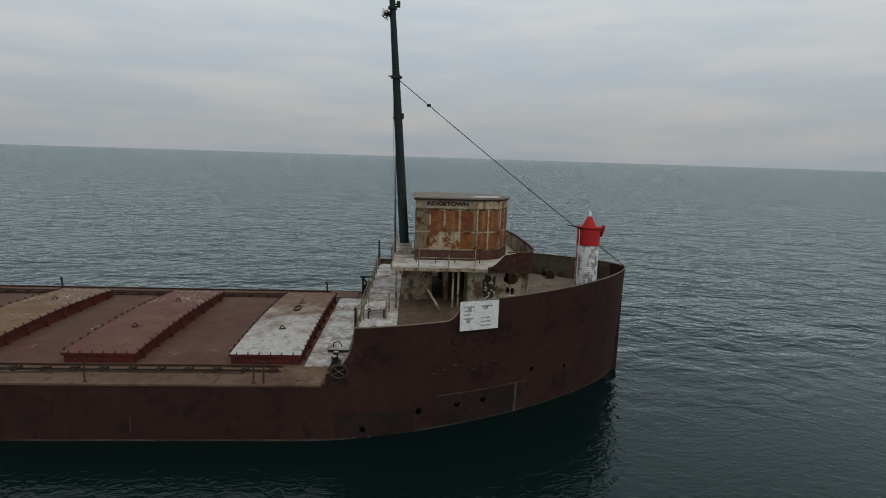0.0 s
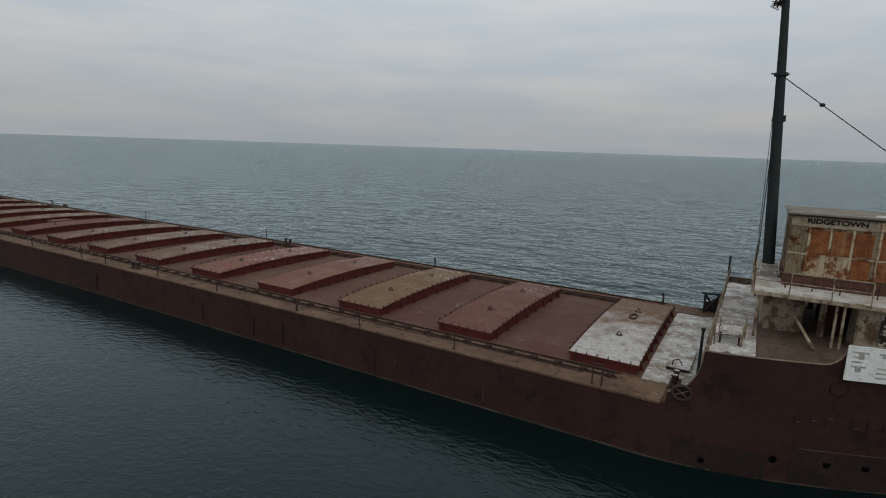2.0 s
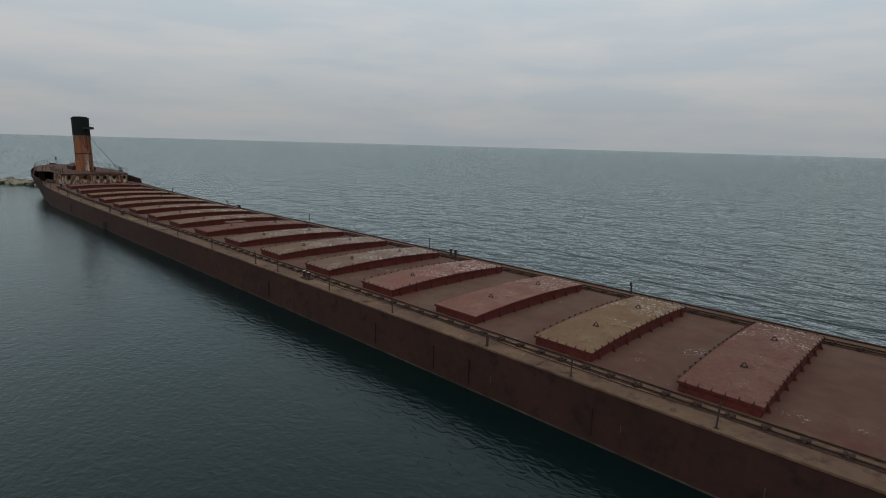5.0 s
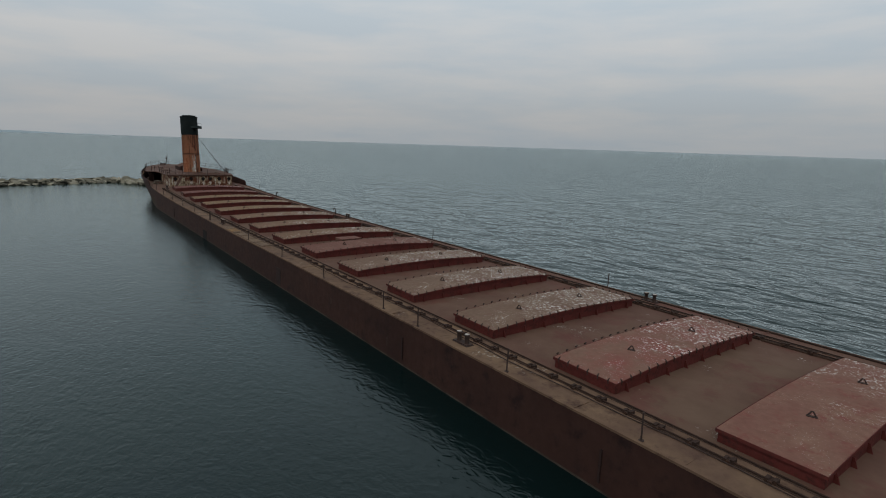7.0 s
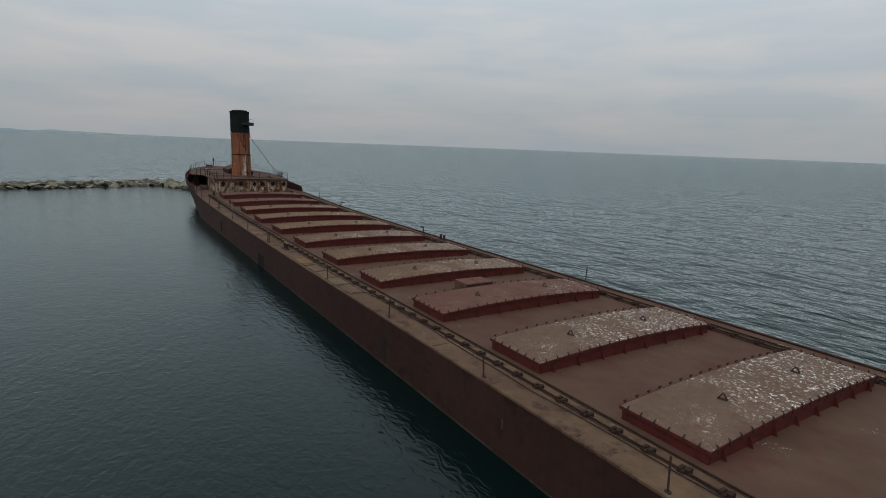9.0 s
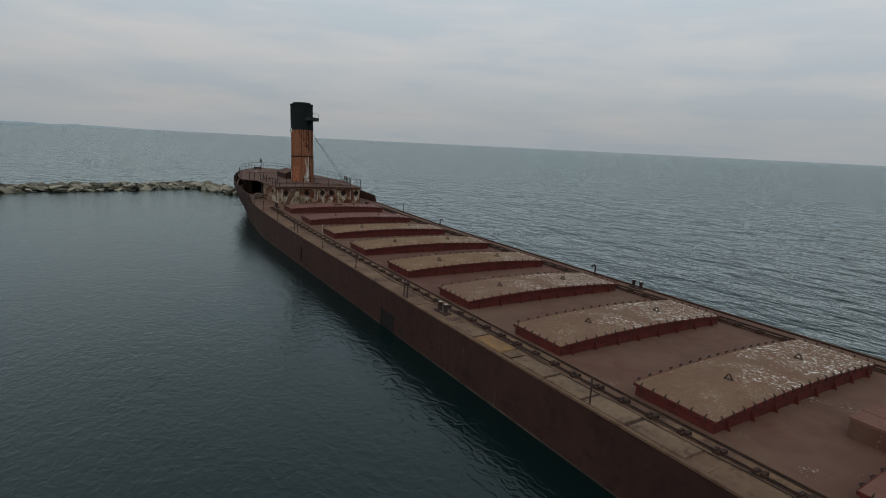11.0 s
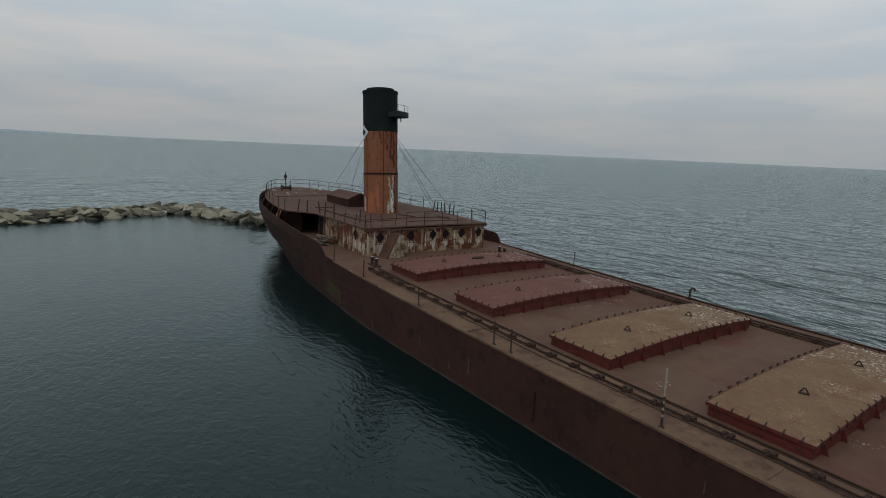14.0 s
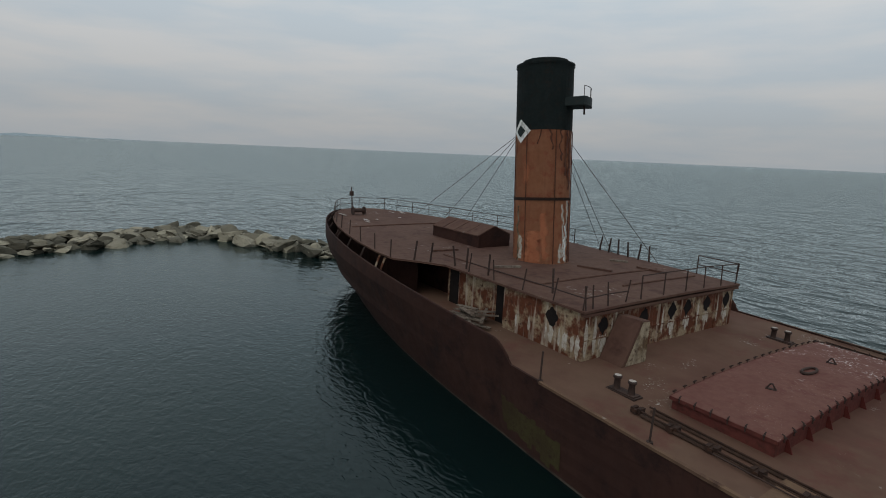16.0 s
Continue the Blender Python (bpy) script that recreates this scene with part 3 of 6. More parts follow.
def lettering(text, size, depth=0.01, weight=0.0):
    cu = bpy.data.curves.new("lettering", "FONT")
    cu.body, cu.size, cu.extrude, cu.offset = text, size, depth, weight
    cu.align_x, cu.align_y = "CENTER", "CENTER"
    tmp = bpy.data.objects.new("lettering_tmp", cu)
    scene.collection.objects.link(tmp)
    me = bpy.data.meshes.new_from_object(tmp.evaluated_get(bpy.context.evaluated_depsgraph_get()))
    bpy.data.objects.remove(tmp)
    return me


def rail_run(name, label, pts, height=1.0, rails=(1.0, 0.5), r=0.028, posts=True, group="", bent=0.0, seed=1, metal=M_IRON):
    """A pipe railing through points on the deck, a post at each."""
    t = thing(name, label, "railing", group)
    rnd = random.Random(seed)
    tops = []
    for p in pts:
        p = Vector(p)
        q = p + Vector((rnd.uniform(-bent, bent), rnd.uniform(-bent, bent), height))
        tops.append((p, q))
        if posts:
            bm = bm_new()
            rod(bm, p, q, r * 1.15, 6)
            part("post", bm, metal, t)
    for f in rails:
        bm = bm_new()
        pipe(bm, [p.lerp(q, f) for p, q in tops], r, 6)
        part("rail", bm, metal, t)
    return t


def bollard_mesh(name):
    bm = bm_new()
    prof = [(0.21, 0.0), (0.19, 0.08), (0.17, 0.55), (0.25, 0.62), (0.25, 0.70), (0.20, 0.74), (0.0, 0.75)]
    n = 16
    prev = None
    for r, z in prof:
        row = [bm.verts.new((r * math.cos(2 * math.pi * i / n), r * math.sin(2 * math.pi * i / n), z)) for i in range(n)]
        if prev:
            for i in range(n):
                bm.faces.new((prev[i], prev[(i + 1) % n], row[(i + 1) % n], row[i]))
        prev = row
    bmesh.ops.remove_doubles(bm, verts=bm.verts, dist=0.001)
    return mesh_of(bm, name, M_IRON, True)


BOLLARD = bollard_mesh("bollard_drum")


def bollards(x, y, z, turn=0):
    b = thing("bollard", "pair of rusted iron mooring bollards on a base plate", "bollard", "mooring bollards on deck", at=pose(x, y, z, 0, 0, turn) @ Matrix.Diagonal((0.62, 0.62, 0.64, 1)))
    bm = bm_new()
    box(bm, -0.85, 0.85, -0.32, 0.32, 0.0, 0.10)
    box(bm, -0.95, 0.95, -0.38, 0.38, -0.08, 0.03)
    part("base_plate", bm, M_IRON, b)
    for s in (-0.48, 0.48):
        drum = put_piece("drum", BOLLARD, b, pose(s, 0, 0.08))
        bm = bm_new()
        bmesh.ops.create_circle(bm, cap_ends=True, segments=16, radius=0.19, matrix=pose(0, 0, 0.754))
        part("cap_fouling", bm, M_GUANO, drum, "white bird droppings on top")
    return b


for bx, by, bz, turn in ((-36.9, -7.75, 2.96, 0), (-80.5, -7.70, 2.86, 0), (-121.75, -6.2, 3.37, 0), (-36.6, 7.75, 2.96, 0), (-80.3, 7.75, 2.86, 0),
                         (-121.8, 5.45, 3.37, 0), (1.85, -6.0, 2.93, 90)):
    bollards(bx, by, bz, turn)


# ---- pipe runs and posts along the deck ----
# forecastle deck colour darkened to stand for shade of the bridge deck
M_FCSL_SHADE = mat("bridge_shaded_plating", (0.070, 0.046, 0.032), (0.110, 0.078, 0.054), (0.050, 0.032, 0.024), scale=0.7, rough=0.9)
M_BED = mat("dark_dirt", (0.045, 0.028, 0.021), (0.072, 0.043, 0.031), (0.030, 0.020, 0.017), scale=1.5, rough=0.9)


M_PIPE = mat("blackened_pipe", (0.027, 0.016, 0.013), (0.046, 0.026, 0.019), (0.066, 0.033, 0.020), scale=2.0, rough=0.85)


def pipe_run(side):
    t = thing("deck_pipe", "dark twin pipe run on low chocks along the deck", "pipe", "pipe runs along both deck sides")
    inner, outer = (6.54, 7.08) if side < 0 else (6.48, 7.02)
    for y in (inner, outer):
        bm = bm_new()
        pts = []
        for i in range(31):
            x = -0.5 - i * 4.0
            pts.append((x, side * y, deck_height(x) + 0.165 + 0.012 * math.sin(i * 2.1 + y)))
        pipe(bm, pts, 0.032, 8)
        part("pipe", bm, M_PIPE, t)
        bm = bm_new()
        prev = None
        for i in range(61):  # dirt caught along the pipe
            x = -0.4 - i * 2.0
            z = deck_height(x) + 0.09
            w = 0.085 + 0.03 * math.sin(i * 1.9 + y)
            row = [bm.verts.new((x, side * (y + dy), z + dz)) for dy, dz in ((-w, -0.03), (-w + 0.02, 0.035), (w - 0.02, 0.035), (w, -0.03))]
            if prev:
                for j in range(3):
                    bm.faces.new((prev[j], row[j], row[j + 1], prev[j + 1]))
            prev = row
        part("bed", bm, M_BED, t, "dark dirt-filled bed under the pipe")
    if side > 0:
        bm = bm_new()
        pipe(bm, [(-0.5 - i * 4.0, 8.08, deck_height(-0.5 - i * 4.0) + 0.12) for i in range(31)], 0.05, 8)
        part("edge_pipe", bm, M_PIPE, t)
    bm = bm_new()
    box(bm, -0.06, 0.06, -0.20, 0.16, -0.02, 0.12)
    box(bm, -0.16, -0.04, -0.16, 0.10, -0.02, 0.17)
    box(bm, 0.06, 0.17, -0.12, 0.15, -0.02, 0.16)
    me = mesh_of(bm, "chock", M_PIPE)
    for i in range(98):
        x = -0.8 - i * 1.235
        y = outer - 0.05 if side < 0 else inner + 0.05
        put_piece("chock", me, t, pose(x, side * y, deck_height(x) + 0.07, 0, 0, (i * 37 % 11) - 5 + (180 if i % 3 else 0)))
    return t


pipe_run(-1)
pipe_run(1)


def deck_cable():
    t = thing("deck_cable", "thin dark cable lying along the side deck", "cable")
    bm = bm_new()
    pts = [(-2.0 - i * 2.0, -7.35 + 0.10 * math.sin(i * 0.7) + 0.05 * math.sin(i * 2.3), deck_height(-2.0 - i * 2.0) + 0.13) for i in range(59)]
    pipe(bm, pts, 0.022, 5)
    part("cable", bm, M_IRON, t)


deck_cable()


M_MARKER = mat("chalky_white_paint", (0.20, 0.17, 0.14), (0.30, 0.27, 0.24), (0.14, 0.09, 0.07), scale=3.0, rough=0.85)


def deck_post(x, y, z, kind):
    rnd = random.Random(int(x * 10))
    if kind == "vent":
        p = thing("gooseneck_vent", "dark rusted gooseneck vent pipe at the deck edge", "vent", "vents along the deck", at=pose(x, y, z, 0, 0, rnd.uniform(0, 360)))
        bm = bm_new()
        pipe(bm, [(0, 0, 0), (0, 0, 0.58), (0.06, 0, 0.70), (0.16, 0, 0.73), (0.25, 0, 0.67), (0.27, 0, 0.56)], 0.065, 8)
        part("pipe", bm, M_IRON, p)
    elif kind == "striped":
        p = thing("marker_post", "thin marker post banded black and white at the deck edge", "post", at=pose(x, y, z, 1, -1, 0))
        bm = bm_new()
        rod(bm, (0, 0, -0.02), (0, 0, 2.0), 0.032, 8)
        part("shaft", bm, M_MARKER, p, "pale worn shaft")
        for i in range(5):
            bm = bm_new()
            a = 0.02 + 0.23 * i
            rod(bm, (0, 0, a), (0, 0, a + (0.24 if i == 0 else 0.13)), 0.044, 8)
            part("band", bm, M_IRON, p, "black band")
    else:
        p = thing("rail_post", "thin rusted rail post standing at the deck edge", "post", "rail posts along the deck", at=pose(x, y, z, rnd.uniform(-3, 3), rnd.uniform(-3, 3), 0))
        bm = bm_new()
        rod(bm, (0, 0, -0.02), (0, 0, 1.08), 0.035, 6)
        part("shaft", bm, M_IRON, p)
        if kind == "double":
            bm = bm_new()
            rod(bm, (0.42, 0, -0.02), (0.42, 0, 1.0), 0.045, 6)
            rod(bm, (0, 0, 0.98), (0.42, 0, 0.96), 0.03, 6)
            part("brace", bm, M_IRON, p)
    bm = bm_new()
    rod(bm, (0, 0, -0.05), (0, 0, 0.05), 0.10, 8)
    part("foot", bm, M_IRON, p)
    return p


for px in (-8.3, -14.4, -26.6, -33.2, -40.1, -43.7, -52.0, -60.3, -69.2, -91.5, -105.7, -106.8, -112.9, -119.3, -123.7):
    deck_post(px, -8.28, deck_height(px) + 0.05, "post")
deck_post(-98.6, -8.28, deck_height(-98.6) + 0.05, "striped")
for px in (-1.3, -84.0):
    deck_post(px, -8.28, deck_height(px) + 0.05, "double")
for px in (-40.3, -62.0, -116.7):
    deck_post(px, 8.25, deck_height(px) + 0.05, "post")
for px in (-0.7, -19.2, -84.3, -107.1):
    deck_post(px, 7.9, deck_height(px) + 0.08, "vent")
deck_post(-19.3, -8.2, DECK + 0.05, "vent")


def deck_box():
    t = thing("deck_locker", "small rusted steel locker standing on deck between hatches", "locker", at=pose(-63.1, -0.8, 2.88))
    bm = bm_new()
    box(bm, -0.62, 0.62, -1.05, 1.05, 0, 0.62)
    part("body", bm, M_DECK, t)
    for y in (-0.53, 0.53):
        bm = bm_new()
        box(bm, -0.68, 0.68, y - 0.50, y + 0.50, 0.62, 0.70)
        part("lid", bm, HATCH_MATS["brown"], t, "flat rusted lid")
    for y in (-0.53, 0.53):
        bm = bm_new()
        pipe(bm, [(0.69, y - 0.1, 0.66), (0.76, y - 0.08, 0.66), (0.76, y + 0.08, 0.66), (0.69, y + 0.1, 0.66)], 0.015, 5)
        part("handle", bm, M_IRON, t)


deck_box()


# ---- stains and fittings on the shell ----
def on_side(x, z, out=0.0):
    return Vector((x, -(half_breadth(x, z) + out), z))


def scum_line():
    """Pale dried band where the lake meets the shell."""
    bm = bm_new()
    for side in (-1, 1):
        prev = None
        for x in hull_stations():
            if x > BOW - 0.5 or x < -151.5:
                continue
            row = []
            for zw in (-0.10, 0.09):
                y = half_breadth(x, 0.1)
                z = zw + 0.46 + 0.001 * x + 0.0103 * side * y
                y = half_breadth(x, z) + 0.012
                row.append(bm.verts.new((x, side * y, z)))
            if prev:
                bm.faces.new((prev[0], row[0], row[1], prev[1]))
            prev = row
    return part("waterline_band", bm, M_SCUM, ship, "pale dried scum along the waterline")


M_SCUM = mat("waterline_scum", (0.034, 0.024, 0.019), (0.075, 0.060, 0.048), (0.03, 0.020, 0.018), scale=0.8, rough=0.9)
scum_line()


def shell_plates():
    """Patches, seams and openings on the near side of the shell."""
    m_patch = mat("shell_patch", (0.020, 0.0120, 0.0112), (0.029, 0.0162, 0.0138), (0.014, 0.0105, 0.0120), scale=0.6, rough=0.75)
    m_pale = mat("pale_run", (0.058, 0.043, 0.034), (0.10, 0.08, 0.064), (0.03, 0.018, 0.015), scale=2.0, rough=0.9)
    m_yell = mat("lichen_yellow", (0.050, 0.042, 0.017), (0.038, 0.026, 0.013), (0.030, 0.017, 0.012), scale=1.2, rough=0.9)

    def plate(name, x0, x1, z0, z1, material, out=0.012, label="", n=6):
        bm = bm_new()
        prev = None
        for i in range(n + 1):
            x = x0 + (x1 - x0) * i / n
            row = [bm.verts.new(on_side(x, z, o)) for z, o in ((z0, 0.004), (z0, out), (z1, out), (z1, 0.004))]
            if prev:
                for j in range(3):
                    bm.faces.new((prev[j], row[j], row[j + 1], prev[j + 1]))
            else:
                bm.faces.new(row)
            prev = row
        bm.faces.new(prev[::-1])
        return part(name, bm, material, ship, label)

    plate("doubler_plate", 6.4, 10.5, 0.45, 1.95, m_patch)
    plate("doubler_plate", 2.2, 5.6, 0.30, 1.55, m_patch)
    plate("seam", 6.6, 11.3, 2.0, 2.03, m_pale, 0.02)
    plate("seam", 10.55, 10.66, 0.35, 2.0, m_pale, 0.02, "pale welded seam", 2)
    # drain holes: flat black discs paint the shade within
    for x, z, r in ((3.35, 0.78, 0.13), (5.82, 1.38, 0.15), (7.62, 1.46, 0.15), (8.9, 1.48, 0.15), (11.4, 2.6, 0.10), (13.4, 2.3, 0.10)):
        bm = bm_new()
        c = on_side(x, z, 0.02)
        a = on_side(x - 0.2, z), on_side(x + 0.2, z)
        q = (a[1] - a[0]).cross(Vector((0, 0, 1))).to_track_quat("Z", "Y")
        bmesh.ops.create_circle(bm, cap_ends=True, segments=14, radius=r, matrix=Matrix.Translation(c) @ q.to_matrix().to_4x4())
        part("drain_hole", bm, M_HOLE, ship, "round shell hole drawn as a flat disc of inner shade")
    # emblem ring left on the bow, and the worn raised letters as plain bars
    bm = bm_new()
    pts = [on_side(7.55 + 0.30 * math.cos(a), 4.72 + 0.30 * math.sin(a), 0.02) for a in [2 * math.pi * i / 20 for i in range(21)]]
    pipe(bm, pts, 0.028, 5)
    part("raised_ring", bm, m_patch, ship)
    for i in range(7):
        x = 6.3 + i * 0.50 + (0.35 if i > 2 else 0)
        plate("worn_mark", x, x + 0.05, 3.12, 3.47, m_patch, 0.03, "", 1)
        plate("worn_mark", x + 0.07, x + 0.24, 3.12 + 0.15 * (i % 3), 3.16 + 0.15 * (i % 3), m_pale, 0.02, "", 1)
    # grey-tan lining inside the forecastle bulwark
    for side in (-1, 1):
        bm = bm_new()
        prev = None
        for i in range(29):
            x = 3.2 + 14.2 * i / 28
            top = rail_height(x) - 0.03
            row = [bm.verts.new((x, side * max(half_breadth(x, z) - 0.14, 0.02), z)) for z in (5.16 + 0.35 * (x - 3) / 15, top)]
            if prev:
                bm.faces.new((prev[0], row[0], row[1], prev[1]))
            prev = row
        bmesh.ops.solidify(bm, geom=bm.faces[:], thickness=0.02)
        part("bulwark_lining", bm, M_FCSL, ship, "grey-tan inner face of the bow bulwark")
    # hawse opening in the step of the bulwark
    bm = bm_new()
    pts = [on_side(2.35 + 0.36 * math.cos(a), 3.55 + 0.30 * math.sin(a), 0.03) for a in [2 * math.pi * i / 18 for i in range(19)]]
    pipe(bm, pts, 0.06, 6)
    part("hawse_ring", bm, M_IRON, ship, "oval cast hawse ring")
    # dark face in the ring, painted as the shade of the opening
    bm = bm_new()
    c = [bm.verts.new(on_side(2.35 + 0.34 * math.cos(a), 3.55 + 0.28 * math.sin(a), 0.015)) for a in [2 * math.pi * i / 18 for i in range(18)]]
    bm.faces.new(c)
    part("hawse_hole", bm, M_DARK, ship)
    bm = bm_new()
    pipe(bm, [on_side(2.1, 3.42, 0.03), on_side(2.6, 3.68, 0.03)], 0.022, 5)
    pipe(bm, [on_side(2.15, 3.70, 0.03), on_side(2.55, 3.40, 0.03)], 0.022, 5)
    part("hawse_roller", bm, M_STRIP, ship)
    # open gangway doors amidships, as flat plates; the first has its inner shade painted
    plate("gangway_recess", -86.6, -84.8, -0.3, 1.38, M_DARK, 0.02, "open gangway port with its inner shade painted on a plate")
    plate("gangway_frame", -86.75, -86.6, -0.3, 1.45, m_patch, 0.05, "", 1)
    plate("gangway_recess", -61.2, -60.2, 0.5, 1.9, m_patch, 0.02)
    # fender irons and runs
    rnd = random.Random(8)
    for x in (-20.3, -22.9, -28.0, -41.3, -104.0, -13.2):
        plate("fender_iron", x, x + 0.09, 0.7, 2.0, m_patch, 0.07, "", 1)
    for i in range(14):
        x = rnd.uniform(-120, 0)
        z1 = rnd.uniform(0.8, 2.3)
        plate("pale_run", x, x + rnd.uniform(0.03, 0.09), z1 - rnd.uniform(0.25, 0.8), z1, m_pale, 0.006, "", 1)
    for i in range(13):
        x = -125.8 + i * 0.25
        z1 = 2.05 - 0.04 * i + rnd.uniform(-0.10, 0.10)
        plate("lichen_stain", x, x + 0.249, z1 - rnd.uniform(0.95, 1.3), z1, m_yell, 0.006, "yellow-green lichen stain", 1)
    # rubbing strip under the deck edge
    bm = bm_new()
    for side in (-1, 1):
        prev = None
        for i in range(63):
            x = 1.6 - i * 2.02
            z = rail_height(x)
            row = [bm.verts.new((x, side * (half_breadth(x, z) + o), z + dz)) for o, dz in ((0.0, -0.09), (0.035, -0.07), (0.035, 0.02), (-0.08, 0.03))]
            if prev:
                for j in range(3):
                    bm.faces.new((prev[j], row[j], row[j + 1], prev[j + 1]))
            prev = row
    part("gunwale_bar", bm, M_STRIP, ship, "worn edge bar along the gunwale")
    # rounded cap on the bulwarks
    for xa, xb in ((BOW - 0.05, 1.8), (-125.3, -156.0)):
        for side in (-1, 1):
            pts = []
            for x in hull_stations():
                if min(xa, xb) <= x <= max(xa, xb):
                    z = rail_height(x)
                    pts.append((x, side * max(half_breadth(x, z) - 0.05, 0.0), z + 0.01))
            bm = bm_new()
            pipe(bm, pts, 0.05 if xa < 0 else 0.038, 6)
            part("bulwark_cap", bm, M_HULL if xa < 0 else M_FCSL, ship)


shell_plates()


def fouled_plating():
    def sheet(x0, x1, w0, w1, zf, crown, name="fouled_patch", material=M_GUANO, label="deck whitened by bird droppings"):
        bm = bm_new()
        rows = []
        for i in range(6):
            x = x0 + (x1 - x0) * i / 5
            row = []
            for j in range(17):
                y = w0 + (w1 - w0) * j / 16
                yy = y * (1 + 0.04 * math.sin(i * 2.3 + j * 1.1))
                z = zf(x) + crown * (1 - (y / half_breadth(x, zf(x))) ** 2)
                row.append((bm.verts.new((x, yy, z + 0.008)), bm.verts.new((x, yy, z + 0.02))))
            rows.append(row)
        for r0, r1 in zip(rows, rows[1:]):
            for j in range(16):
                bm.faces.new((r0[j][1], r1[j][1], r1[j + 1][1], r0[j + 1][1]))
        part(name, bm, material, ship, label)

    sheet(0.45, 2.86, -6.4, 6.5, deck_height, 0.08)
    sheet(3.06, 4.75, -7.2, 7.6, lambda x: 5.12 + 0.35 * (x - 3) / 15, 0.14)
    # shade round the bridge deck, painted as darker sheets on the forecastle
    for w0, w1 in ((-6.9, -2.75), (2.75, 6.9)):
        sheet(4.78, 8.0, w0, w1, lambda x: 5.12 + 0.35 * (x - 3) / 15, 0.14, "soiled_patch", M_FCSL_SHADE, "deck painted darker as bridge shade beside the forward deckhouse")
    # lapped plate edges on the side strips
    for i in range(26):
        x = -3.0 - i * 4.4
        for s in (-1, 1):
            bm = bm_new()
            a, b = sorted((s * 7.2, s * 8.36))
            box(bm, x - 0.04, x + 0.04, a, b, deck_height(x) + 0.02, deck_height(x) + 0.105 - (0.02 if i % 3 else 0))
            part("strip_seam", bm, M_STRIP if s < 0 else M_DECK, ship)


fouled_plating()


def doubler_plates():
    """Loose-edged doubling plates on the port edge strip, with open joints between them."""
    runs = ((-78.3, -76.64, M_PLATE), (-76.52, -74.5, M_PLATE_TAN), (-73.7, -71.62, M_PLATE), (-71.54, -69.6, M_PLATE), (-69.5, -67.6, M_PLATE), (-67.46, -65.3, M_PLATE))
    for i, (xa, xb, m) in enumerate(runs):
        ya, yb = -8.34, -7.44 + 0.03 * math.sin(i * 2.0)
        za, zb = deck_height(xa), deck_height(xb)
        lift = 0.018 * (i % 3)
        bm = bm_new()
        quad_box(bm, [(xa, ya, za + 0.04), (xb, ya, zb + 0.04), (xb, yb, zb + 0.04), (xa, yb, za + 0.04),
                      (xa + 0.02, ya + 0.02, za + 0.105), (xb - 0.02, ya + 0.02, zb + 0.105 + lift), (xb - 0.02, yb - 0.02, zb + 0.125 + lift), (xa + 0.02, yb - 0.02, za + 0.125)])
        part("doubler_plate", bm, m, ship, "yellow-tan stained doubling plate" if m == M_PLATE_TAN else "grey-tan doubling plate")
        bm = bm_new()
        quad_box(bm, [(xa, yb, za + 0.05), (xb, yb, zb + 0.05), (xb, yb + 0.07, zb + 0.05), (xa, yb + 0.07, za + 0.05),
                      (xa, yb, za + 0.106), (xb, yb, zb + 0.106), (xb, yb + 0.05, zb + 0.106), (xa, yb + 0.05, za + 0.106)])
        part("plate_joint", bm, M_PIPE, ship, "dark open joint beside the plate")
    for x in (-76.58, -71.58, -69.55, -67.53):
        bm = bm_new()
        z = deck_height(x)
        box(bm, x - 0.07, x + 0.07, -8.35, -7.4, z + 0.04, z + 0.098)
        part("plate_joint", bm, M_PIPE, ship, "dark open joint between the plates")
    # rusted-through plates, pitted with holes over the dark bed
    for x0, x1, y0, y1, nx, ny in ((-74.42, -73.78, -8.3, -7.5, 5, 6), (-73.9, -72.5, -7.2, -6.6, 10, 4)):
        z = deck_height(x0)
        bm = bm_new()
        box(bm, x0, x1, y0, y1, z + 0.05, z + 0.118)
        part("pit_bed", bm, M_BED, ship)
        bm = bm_new()
        xs = [x0 + (x1 - x0) * k / (2 * nx + 1) for k in range(2 * nx + 2)]
        ys = [y0 + (y1 - y0) * k / (2 * ny + 1) for k in range(2 * ny + 2)]
        for k in range(0, 2 * nx + 1, 2):
            box(bm, xs[k], xs[k + 1], y0, y1, z + 0.11, z + 0.136)
        for k in range(0, 2 * ny + 1, 2):
            for q in range(1, 2 * nx, 2):
                box(bm, xs[q], xs[q + 1], ys[k], ys[k + 1], z + 0.11, z + 0.134)
        part("perforated_plate", bm, M_PLATE, ship, "perforated rusted plate on the deck edge")


M_PLATE = mat("doubler_plate", (0.108, 0.070, 0.048), (0.165, 0.112, 0.073), (0.060, 0.036, 0.026), scale=0.7, rough=0.9)
M_PLATE_TAN = mat("ochre_plate", (0.145, 0.084, 0.046), (0.215, 0.122, 0.050), (0.105, 0.072, 0.052), scale=0.9, rough=0.9)
doubler_plates()


# ---- the forward end ----
M_PLINTH = mat("dark_red_band", (0.072, 0.032, 0.025), (0.10, 0.046, 0.033), (0.14, 0.080, 0.052), scale=1.4, rough=0.85)
M_BOARD = mat("rusted_board", (0.135, 0.042, 0.018), (0.245, 0.096, 0.034), (0.066, 0.027, 0.015), scale=1.5, rough=0.85, streak=0.45, streak_col=(0.29, 0.215, 0.13))
M_NAMEBOARD = mat("stained_name_board", (0.20, 0.15, 0.10), (0.33, 0.28, 0.205), (0.12, 0.055, 0.03), scale=1.4, rough=0.85)
